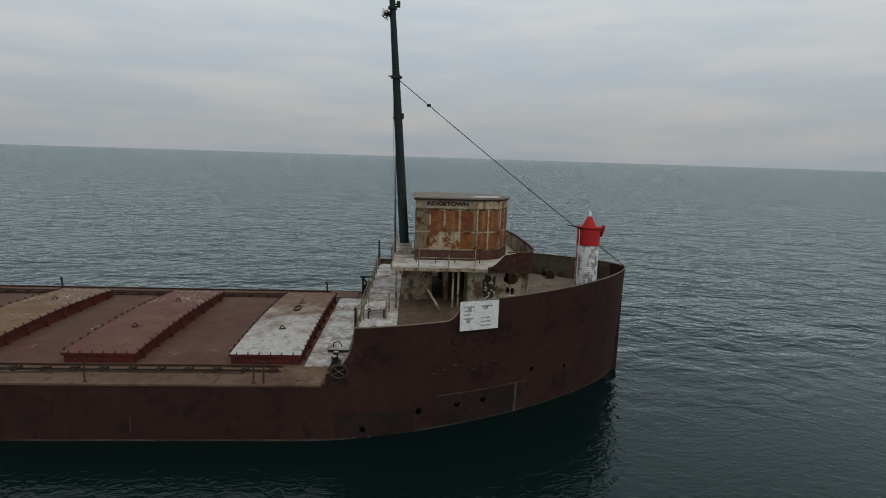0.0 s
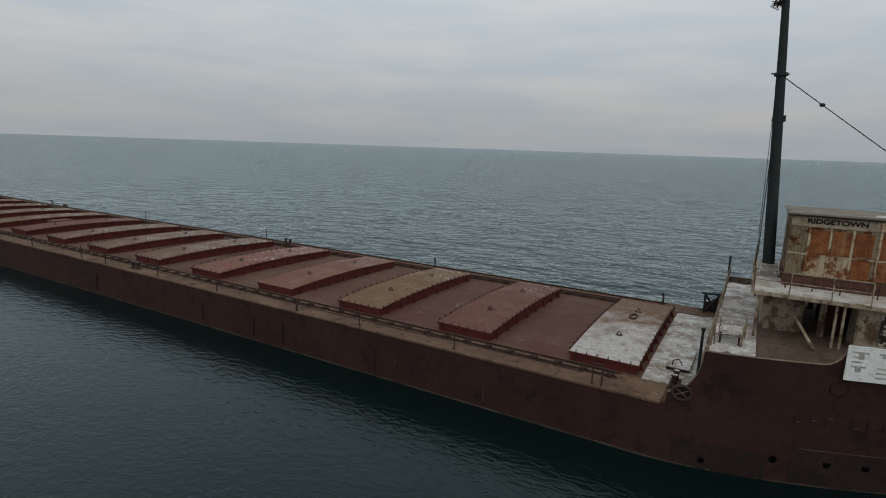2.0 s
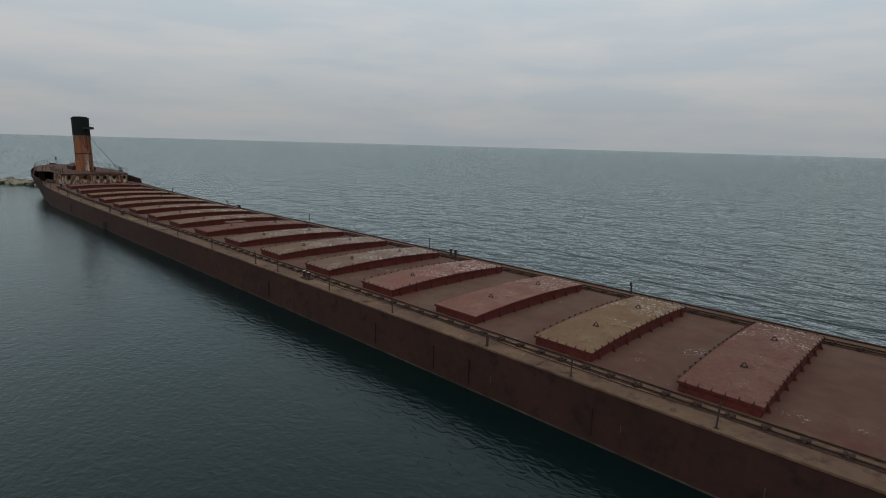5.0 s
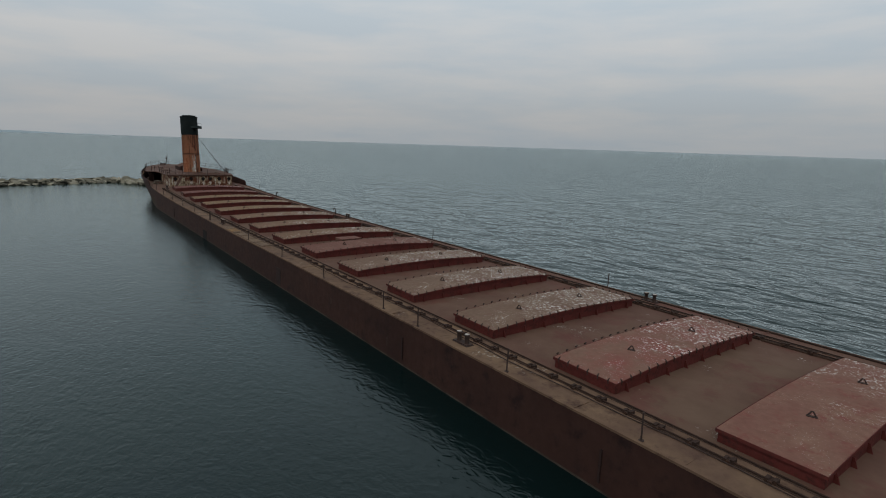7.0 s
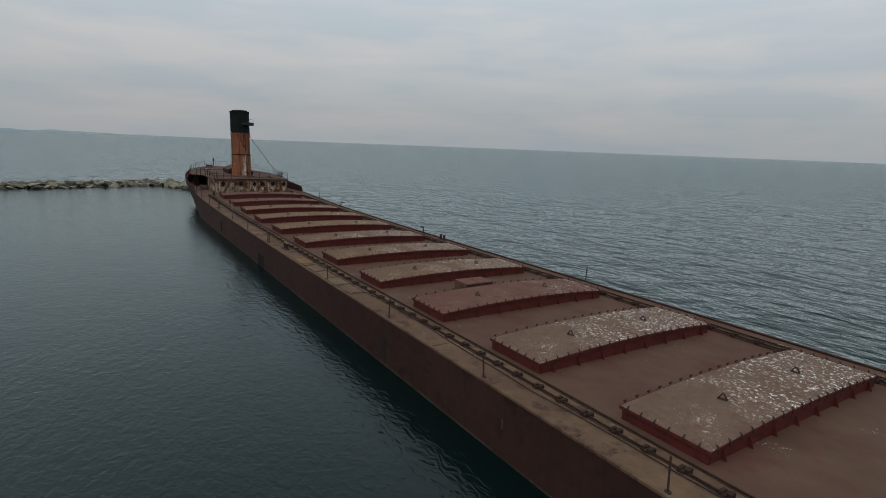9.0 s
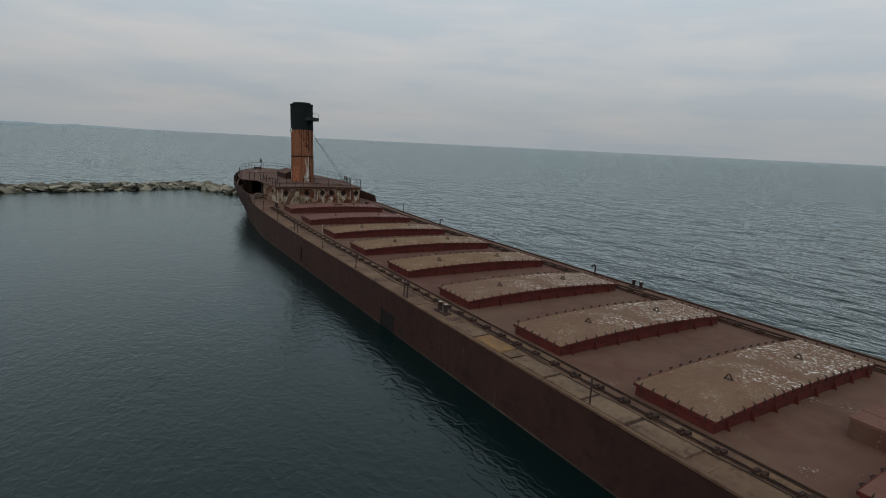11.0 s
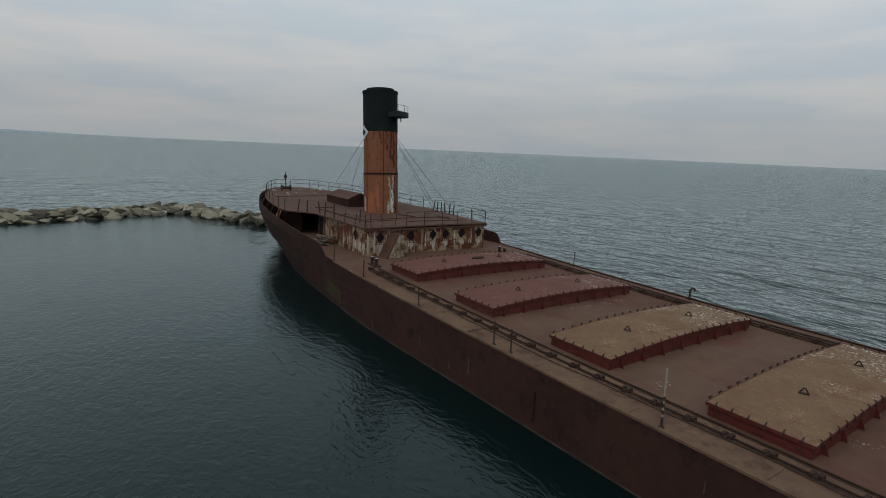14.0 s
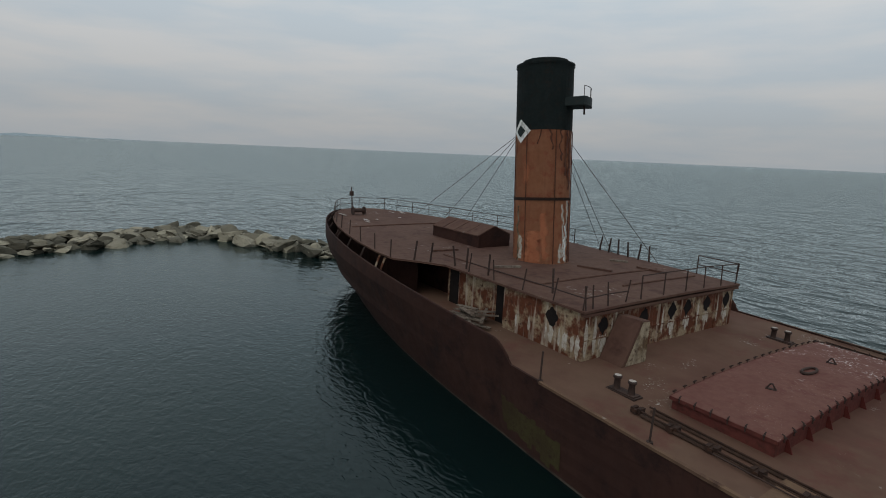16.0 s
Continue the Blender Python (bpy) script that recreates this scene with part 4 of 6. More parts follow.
M_ROOFTOP = mat("weathered_roof", (0.155, 0.130, 0.102), (0.235, 0.21, 0.175), (0.15, 0.11, 0.085), scale=1.0, rough=0.9)


def texas_house():
    h = thing("texas_deckhouse", "grimy cream forward deckhouse, open and derelict under the bridge deck", "deckhouse")
    z0, z1 = 5.10, 7.22
    for s in (-1, 1):
        # forward part of the side, with a torn window and a doorway
        holes = [ragged(10.4, 6.82, 0.36, 0.30, 3 + s, 22, 0.16), ragged(10.28, 6.22, 0.10, 0.16, 7 + s, 12, 0.2), ragged(10.52, 6.18, 0.09, 0.20, 9 + s, 12, 0.2)]
        bm = pierced(rect(8.25, 11.2, z0 + 0.05, z1), holes, lambda u, v, s=s: Vector((u, s * 4.0, v)), 0.06)
        part("side_wall", bm, M_TEXAS, h, "stained cream plating with a torn opening")
        # after part stands further in
        bm = pierced(rect(4.9, 7.3, z0 + 0.05, z1), [rect(6.45, 7.05, 5.25, 6.95)], lambda u, v, s=s: Vector((u, s * 2.7, v)), 0.06)
        part("recessed_wall", bm, M_TEXAS, h)
        bm = bm_new()
        box(bm, 8.2, 8.26, *sorted((s * 3.94, s * 2.2)), z0 + 0.05, z1)
        part("return_wall", bm, M_TEXAS, h)
        bm = bm_new()
        box(bm, 7.3, 8.2, *sorted((s * 1.2, s * 1.26)), z0 + 0.05, z1)
        part("alcove_wall", bm, M_PLINTH, h)
        for x, y in ((4.62, 4.25), (7.45, 4.25), (7.72, 4.25), (11.25, 4.05)):
            bm = bm_new()
            rod(bm, (x, s * y, z0 + 0.02), (x, s * y, z1 + 0.02), 0.055, 8)
            part("stanchion", bm, M_TEXAS, h)
        # door leaf with pale and dark panels
        bm = bm_new()
        box(bm, 8.98, 9.62, *sorted((s * 4.035, s * 4.075)), 5.3, 7.02)
        part("door_leaf", bm, M_PEEL, h, "door leaf, pale paint peeling to black")
        bm = bm_new()
        box(bm, 10.24, 10.62, *sorted((s * 4.035, s * 4.055)), 5.3, 5.98)
        part("white_panel", bm, M_WHITE, h, "white remnant of a panel")
        for u0, u1 in ((9.66, 10.2), (10.66, 11.12)):
            bm = bm_new()
            box(bm, u0, u1, *sorted((s * 4.035, s * 4.05)), 5.2, 5.75)
            part("rusted_lower_plate", bm, M_PLINTH, h)
    # curved front
    bm = bm_new()
    prev = None
    for i in range(13):
        a = -math.pi / 2 + math.pi * i / 12
        x, y = 11.2 + 0.12 * abs(math.cos(a)) ** 0.4, 4.0 * math.sin(a)
        row = [bm.verts.new((x, y, z0 + 0.05)), bm.verts.new((x, y, z1))]
        if prev:
            bm.faces.new((prev[0], row[0], row[1], prev[1]))
        prev = row
    bmesh.ops.solidify(bm, geom=bm.faces[:], thickness=0.06)
    part("front_wall", bm, M_TEXAS, h)
    bm = bm_new()
    box(bm, 4.84, 4.9, -2.7, 2.7, z0 + 0.05, z1)
    part("after_wall", bm, M_TEXAS, h)
    # added near-black sheet standing in for the unlit inside of the house
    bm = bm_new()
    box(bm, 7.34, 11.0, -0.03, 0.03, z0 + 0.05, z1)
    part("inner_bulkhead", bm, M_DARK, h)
    # bridge deck above
    out = [(4.30, -4.45)] + [(x, -4.5) for x in (6.0, 8.0, 9.9)]
    arc = [(10.1 + 1.62 * abs(math.cos(a)) ** 0.42, math.copysign(4.5 * abs(math.sin(a)) ** 0.42, a)) for a in [-math.pi / 2 + math.pi * i / 32 for i in range(33)]]
    out += arc[1:-1] + [(9.9, 4.5), (8.0, 4.5), (6.0, 4.5), (4.30, 4.45)]
    bm = bm_new()
    slab(bm, out, 7.22, 7.36)
    part("bridge_deck", bm, M_TEXAS, h, "cream-edged bridge deck slab")
    bm = bm_new()
    inner = [(4.36, -4.3), (9.0, -4.35)] + [(11.2, -4.2), (11.5, -3.7), (11.5, 3.7), (11.2, 4.2)] + [(9.0, 4.35), (4.36, 4.3)]
    slab(bm, inner, 7.362, 7.385)
    part("bridge_deck_fouling", bm, M_BRIDGE, h, "tan bridge deck with pale droppings")
    # bulwark round the front of the bridge deck, sweeping down aft
    bm = bm_new()
    prev = None
    path = [(9.15 + 0.1 * i, -4.5) for i in range(9)] + arc[1:-1] + [(9.95 - 0.1 * i, 4.5) for i in range(9)]
    for x, y in path:
        hgt = 0.86
        if x < 10.05:
            s = (10.05 - x) / 0.85
            hgt = 0.10 + 0.76 * (1 - s) ** 1.6 if s < 1 else 0.10
        row = [bm.verts.new((x, y, 7.20)), bm.verts.new((x, y, 7.38 + hgt))]
        if prev:
            bm.faces.new((prev[0], row[0], row[1], prev[1]))
        prev = row
    bmesh.ops.solidify(bm, geom=bm.faces[:], thickness=0.05)
    part("bridge_bulwark", bm, M_PLINTH, h, "dark rusted curved bulwark")
    bm = bm_new()
    prev = None
    for x, y in arc[1:-1]:
        row = [bm.verts.new((x - 0.09, y * 0.98, 7.39)), bm.verts.new((x - 0.09, y * 0.98, 8.22))]
        if prev:
            bm.faces.new((prev[0], row[0], row[1], prev[1]))
        prev = row
    part("bulwark_lining", bm, M_TEXAS, h, "stained cream inner face of the bulwark")
    bm = bm_new()
    pipe(bm, [(x, y, 7.40 + 0.86) for x, y in arc], 0.045, 6)
    part("bulwark_cap", bm, M_DECK, h)
    return h


texas_house()


def pilothouse():
    h = thing("pilothouse", "small rusted wheelhouse with boarded windows and peeling cream paint", "wheelhouse", at=pose(-0.20, 0, -0.02))
    z0, z1 = 7.38, 10.66
    plan = [(5.72, -2.2), (8.9, -2.2), (10.3, -1.5), (10.95, 0.0), (10.3, 1.5), (8.9, 2.2), (5.72, 2.2)]
    bm = bm_new()
    lo = [bm.verts.new((x, y, z0 + 0.55)) for x, y in plan]
    hi = [bm.verts.new((x, y, z1)) for x, y in plan]
    for i in range(len(plan)):
        j = (i + 1) % len(plan)
        bm.faces.new((lo[i], lo[j], hi[j], hi[i]))
    bmesh.ops.solidify(bm, geom=bm.faces[:], thickness=0.06)
    part("wall", bm, M_PILOT, h, "peeling cream and rust walls")
    bm = bm_new()
    slab(bm, [(x * 1.0 - 0.02 if x < 6 else x + 0.03, y * 1.02) for x, y in plan], z0, z0 + 0.56)
    part("plinth", bm, M_PLINTH, h, "dark red-brown lower band")
    # boarded window panels, raised frames and lower panels on every face
    for i in range(len(plan) - 1):
        a, b = Vector((*plan[i], 0)), Vector((*plan[i + 1], 0))
        d = (b - a).normalized()
        nrm = Vector((d.y, -d.x, 0))
        length = (b - a).length
        n = 3 if length > 3 else 2 if length > 1.55 else 1
        start = 0.75 if length > 3 else 0.10
        w = (length - start - 0.05) / n
        for k in range(n):
            for v0, v1, mt, nm in ((8.98, 10.05, M_BOARD, "window_board"), (8.0, 8.86, (M_PILOT if k < 2 else M_BOARD) if length > 3 else M_BOARD, "lower_panel")):
                u0, u1 = start + k * w + 0.07, start + (k + 1) * w - 0.07
                bm = bm_new()
                p = [a + d * u0 + nrm * 0.004, a + d * u1 + nrm * 0.004, a + d * u1 + nrm * 0.03, a + d * u0 + nrm * 0.03]
                quad_box(bm, [q + Vector((0, 0, v0)) for q in p] + [q + Vector((0, 0, v1)) for q in p])
                part(nm, bm, mt, h)
            bm = bm_new()
            u = start + k * w
            p = [a + d * (u - 0.05) + nrm * 0.004, a + d * (u + 0.05) + nrm * 0.004, a + d * (u + 0.05) + nrm * 0.036, a + d * (u - 0.05) + nrm * 0.036]
            quad_box(bm, [q + Vector((0, 0, 7.95)) for q in p] + [q + Vector((0, 0, 10.15)) for q in p])
            part("mullion", bm, M_PILOT, h)
        bm = bm_new()
        p = [a + nrm * 0.004, b + nrm * 0.004, b + nrm * 0.045, a + nrm * 0.045]
        quad_box(bm, [q + Vector((0, 0, 8.88)) for q in p] + [q + Vector((0, 0, 8.95)) for q in p])
        part("sill", bm, M_PILOT, h)
        bm = bm_new()
        quad_box(bm, [q + Vector((0, 0, 10.17)) for q in p] + [q + Vector((0, 0, 10.62)) for q in p])
        part("name_board", bm, M_PILOT if i else M_NAMEBOARD, h)
    # roof slab with a turned edge and a pale patch
    bm = bm_new()
    slab(bm, [(5.55, -2.36), (8.98, -2.36), (10.45, -1.6), (11.1, 0), (10.45, 1.6), (8.98, 2.36), (5.55, 2.36)], z1 + 0.03, z1 + 0.08)
    part("roof", bm, M_ROOFTOP, h, "weathered flat roof")
    bm = bm_new()
    slab(bm, [(5.60, -2.31), (8.95, -2.31), (10.41, -1.56), (11.06, 0), (10.41, 1.56), (8.95, 2.31), (5.60, 2.31)], z1 - 0.06, z1 + 0.028)
    part("eave_board", bm, M_IRON, h, "dark board under the roof edge")
    bm = bm_new()
    slab(bm, [(5.65, -2.28), (8.93, -2.28), (10.35, -1.5), (10.95, 0), (10.35, 1.5), (8.93, 2.28), (5.65, 2.28)], z1 + 0.084, z1 + 0.10)
    part("roof_felt", bm, M_ROOFTOP, h)
    bm = bm_new()
    slab(bm, [(8.7, -1.9), (10.2, -1.4), (10.5, -0.3), (9.0, -0.6)], z1 + 0.104, z1 + 0.112)
    part("roof_patch", bm, M_GUANO, h)
    # ship's name
    for s in (-1,):
        ob = new("name_lettering", lettering("RIDGETOWN", 0.29, 0.008, 0.010))
        ob.data.materials.append(M_DARK)
        ob.parent = h
        ob.matrix_basis = pose(7.40, s * 2.262, 10.42, 90, 0, 0) @ Matrix.Diagonal((1.25, 1.0, 1.0, 1.0))
        tagged(ob, "worn black block letters of the ship's name")
    # handrail along the wall
    bm = bm_new()
    pipe(bm, [(8.2, -2.32, 9.0), (9.0, -2.36, 9.0), (9.0, -2.36, 7.9)], 0.02, 5)
    part("grab_rail", bm, M_TEXAS, h)
    return h


pilothouse()


def foremast():
    t = thing("foremast", "tall black steel mast stepped behind the wheelhouse", "mast")
    base, top = Vector((4.92, 0, 7.9)), Vector((3.72, 0, 25.3))

    def up(z):
        return base.lerp(top, (z - base.z) / (top.z - base.z))

    bm = bm_new()
    zs = (7.4, 9.5, 12.0, 14.8, 17.05, 20.0, 25.3)
    rs = (0.27, 0.26, 0.245, 0.225, 0.20, 0.165, 0.12)
    for i in range(6):
        rod(bm, up(zs[i]), up(zs[i + 1]), rs[i], 16, rs[i + 1])
    part("shaft", bm, M_BLACK, t, "black tapered steel tube")
    for z, r in ((17.05, 0.30), (14.9, 0.27), (20.6, 0.24)):
        bm = bm_new()
        rod(bm, up(z) - Vector((0, 0, 0.07)), up(z) + Vector((0, 0, 0.07)), r, 14)
        part("band", bm, M_BLACK, t)
    bm = bm_new()
    box(bm, 4.5, 5.35, -0.55, 0.55, 7.387, 7.95)
    part("step", bm, M_GUANO, t, "mast step whitened by droppings")
    for z, dx in ((20.8, 0.32), (15.0, 0.22)):
        bm = bm_new()
        p = up(z)
        box(bm, p.x + dx - 0.10, p.x + dx + 0.10, -0.12, 0.12, z - 0.14, z + 0.14)
        rod(bm, (p.x, 0, z), (p.x + dx, 0, z), 0.03, 6)
        part("lamp_box", bm, M_BLACK, t)
    bm = bm_new()
    p = up(17.05)
    rod(bm, (p.x - 0.42, 0, 17.1), (p.x + 0.35, 0, 17.05), 0.035, 6)
    part("crosstree", bm, M_BLACK, t)
    # shrouds abaft
    for y in (-0.55, 0.0, 0.55):
        bm = bm_new()
        rod(bm, up(16.95), (4.42, y, 7.4), 0.018, 5)
        part("shroud", bm, M_BLACK, t)
    bm = bm_new()
    rod(bm, up(20.2), (4.38, -0.3, 7.4), 0.014, 5)
    part("halyard", bm, M_BLACK, t)
    # forestay to the stem with a block on it
    a, b = up(17.03), Vector((17.8, 0, 6.9))
    bm = bm_new()
    pts = [a.lerp(b, i / 16) - Vector((0, 0, 0.10 * math.sin(math.pi * i / 16))) for i in range(17)]
    pipe(bm, pts, 0.022, 5)
    part("forestay", bm, M_BLACK, t, "thin steel stay running to the stem")
    bm = bm_new()
    bmesh.ops.create_icosphere(bm, subdivisions=2, radius=0.09, matrix=Matrix.Translation(a.lerp(b, 0.135) - Vector((0, 0, 0.04))) @ Matrix.Diagonal((1.4, 1, 1, 1)))
    part("block", bm, M_BLACK, t)
    return up


mast_up = foremast()


def nest():
    t = thing("bird_nest", "untidy twig nest lodged on the mast", "nest")
    rnd = random.Random(11)
    c = mast_up(20.25) + Vector((-0.28, -0.05, 0))
    bm = bm_new()
    for i in range(60):
        d = Vector((rnd.gauss(0, 1), rnd.gauss(0, 1), rnd.gauss(0, 0.7))).normalized()
        p = c + d * rnd.uniform(0.05, 0.24)
        e = Vector((rnd.gauss(0, 1), rnd.gauss(0, 1), rnd.gauss(0, 0.8))).normalized() * rnd.uniform(0.1, 0.26)
        rod(bm, p - e, p + e, 0.012, 4)
    part("twigs", bm, M_IRON, t)


nest()


def beacon():
    t = thing("beacon_tower", "small round light tower, white below and red above, on the bow", "lighthouse", at=pose(15.6, 0, 5.42) @ Matrix.Diagonal((0.82, 0.82, 0.955, 1)))
    n = 28

    def lathe(name, prof, material, label="", smooth=True):
        bm = bm_new()
        prev = None
        for r, z in prof:
            row = [bm.verts.new((r * math.cos(2 * math.pi * i / n), r * math.sin(2 * math.pi * i / n), z)) for i in range(n)]
            if prev:
                for i in range(n):
                    bm.faces.new((prev[i], prev[(i + 1) % n], row[(i + 1) % n], row[i]))
            prev = row
        bmesh.ops.remove_doubles(bm, verts=bm.verts, dist=0.0005)
        return part(name, bm, material, t, label, smooth)

    prof = []
    for i in range(22):  # ribbed shell
        z = i * 0.126
        prof += [(0.755, z), (0.775, z + 0.03), (0.775, z + 0.09), (0.755, z + 0.12)]
    lathe("lower_shell", prof, M_BEACON, "white ribbed shell, paint flaking to grey", False)
    prof = [(0.765, 2.775)]
    for i in range(9):
        z = 2.78 + i * 0.118
        prof += [(0.785, z), (0.80, z + 0.03), (0.80, z + 0.085), (0.785, z + 0.112)]
    lathe("upper_shell", prof, M_RED, "red ribbed upper shell", False)
    lathe("gallery", [(0.80, 3.845), (0.90, 3.85), (0.90, 3.90), (0.52, 3.905)], M_RED, "red overhanging lid")
    lathe("cone_roof", [(0.50, 3.918), (0.44, 4.0), (0.22, 4.40), (0.17, 4.50), (0.0, 4.52)], M_RED)
    lathe("lantern", [(0.10, 4.52), (0.11, 4.70), (0.05, 4.80), (0.0, 4.82)], M_WHITE, "small white lantern")
    # ladder on the after side
    for y in (-0.55, -0.2):
        bm = bm_new()
        rod(bm, (-0.80, y, 0), (-0.84, y, 3.75), 0.025, 6)
        part("ladder_rail", bm, M_WHITE if y < -0.4 else M_RED, t)
    for i in range(12):
        bm = bm_new()
        rod(bm, (-0.82, -0.55, 0.25 + i * 0.29), (-0.82, -0.2, 0.25 + i * 0.29), 0.015, 5)
        part("rung", bm, M_RED, t)
    bm = bm_new()
    pipe(bm, [(-0.6, -0.5, 3.88), (-1.55, -0.55, 3.98), (-1.62, -0.2, 3.98), (-0.7, -0.1, 3.88)], 0.035, 6)
    part("bracket_arm", bm, M_IRON, t)
    bm = bm_new()
    quad_box(bm, [(0.80, -0.4, 3.30), (0.84, -0.4, 3.28), (0.84, 0.3, 3.28), (0.80, 0.3, 3.30), (1.02, -0.4, 4.0), (1.06, -0.4, 3.98), (1.06, 0.3, 3.98), (1.02, 0.3, 4.0)])
    part("side_panel", bm, M_RED, t, "tilted panel on the gallery")
    return t


beacon()


def sign_board():
    t = thing("notice_board", "weathered white notice board with worn writing fixed on the bow plating", "sign")
    a, b = on_side(7.55, 5.8, 0.08), on_side(9.35, 5.8, 0.08)
    d = (b - a).normalized()
    nrm = Vector((d.y, -d.x, 0))

    def rect_on(u0, u1, v0, v1, lo, hi):
        bm = bm_new()
        p = [a + d * u0 + nrm * lo, a + d * u1 + nrm * lo, a + d * u1 + nrm * hi, a + d * u0 + nrm * hi]
        quad_box(bm, [Vector((q.x, q.y, v0)) for q in p] + [Vector((q.x, q.y, v1)) for q in p])
        return bm

    w = (b - a).length
    part("board", rect_on(0, w, 5.16, 6.48, 0.0, 0.05), M_SIGN, t)
    rnd = random.Random(6)
    for r in range(6):
        z = 6.25 - r * 0.18
        for u0, u1 in ((0.15, 0.15 + rnd.uniform(0.25, 0.6)), (1.0, 1.0 + rnd.uniform(0.3, 0.65))):
            if rnd.random() < 0.75:
                part("text_bar", rect_on(u0, u1, z - 0.035, z + 0.03, 0.051, 0.055), M_WORN, t)
    for u0, u1, v0, v1 in ((0.35, 0.55, 6.0, 6.25), (1.1, 1.35, 6.1, 6.28), (0.3, 0.5, 5.5, 5.7)):
        part("bare_patch", rect_on(u0, u1, v0, v1, 0.051, 0.054), M_WORN, t)
    return t


M_WORN = mat("worn_print", (0.16, 0.15, 0.13), (0.42, 0.41, 0.38), (0.5, 0.5, 0.47), scale=3.0, rough=0.85)
sign_board()

# rails of the forward end
rail_run("bridge_railing", "thin grimy cream pipe railing along the bridge deck edge",
         [(x, -4.42, 7.37) for x in (4.4, 5.7, 7.2, 8.5)], 0.95, (1.0, 0.55), 0.022, bent=0.05, metal=M_TEXAS)
rail_run("bridge_railing", "thin grimy cream pipe railing along the bridge deck edge",
         [(x, 4.42, 7.37) for x in (8.5, 7.2, 5.7, 4.4)] + [(4.38, y, 7.37) for y in (2.2, 0.6, -0.8, -2.6, -4.3)], 0.95, (1.0, 0.55), 0.022, bent=0.05, metal=M_TEXAS)
rail_run("wheelhouse_railing", "low bent pipe railing beside the wheelhouse",
         [(5.6, -3.1, 7.38), (6.6, -3.1, 7.38), (7.6, -3.1, 7.38), (8.9, -3.0, 7.38)], 0.62, (1.0, 0.6), 0.02, bent=0.08)
rail_run("break_railing", "leaning pipe railing along the forecastle break",
         [(3.1, y, 5.2) for y in (-8.0, -6.6, -5.2, -3.6, -1.9, 0.0, 1.9, 3.8, 5.6, 7.6)], 1.0, (1.0, 0.55), 0.025, bent=0.06, metal=M_FCSL)
rail_run("stair_railing", "bent pipe railing round the stair head",
         [(3.2, -6.3, 5.2), (4.2, -6.1, 5.2), (4.3, -4.9, 5.2), (3.3, -4.9, 5.2)], 0.95, (1.0, 0.5), 0.028, bent=0.05, metal=M_TEXAS)


def stair_table():
    t = thing("stair_hood", "low pale steel hood over the stair on the forecastle", "hatch", at=pose(3.75, -5.5, 5.2))
    bm = bm_new()
    box(bm, -0.42, 0.42, -0.55, 0.55, 0.52, 0.60)
    part("top", bm, M_GUANO, t)
    for x in (-0.36, 0.36):
        for y in (-0.48, 0.48):
            bm = bm_new()
            rod(bm, (x, y, 0), (x, y, 0.54), 0.04, 6)
            part("leg", bm, M_IRON, t)


stair_table()


def deck_trunk():
    t = thing("access_hatch", "low steel access hatch on deck whitened by droppings", "hatch", at=pose(1.75, -2.9, 2.93))
    bm = bm_new()
    box(bm, -0.50, 0.50, -1.55, 1.55, -0.05, 0.16)
    part("coaming", bm, M_IRON, t)
    bm = bm_new()
    box(bm, -0.56, 0.56, -1.6, 1.6, 0.163, 0.21)
    bmesh.ops.bevel(bm, geom=bm.edges[:], offset=0.012, segments=1, affect="EDGES")
    part("lid", bm, M_GUANO, t, "white-fouled flat lid")
    bm = bm_new()
    pipe(bm, [(-0.25, -1.3, 0.2), (-0.25, -1.25, 0.42), (0.0, -1.2, 0.5), (0.15, -1.2, 0.3), (0.15, -1.2, 0.2)], 0.03, 6)
    part("handle", bm, M_IRON, t)


deck_trunk()


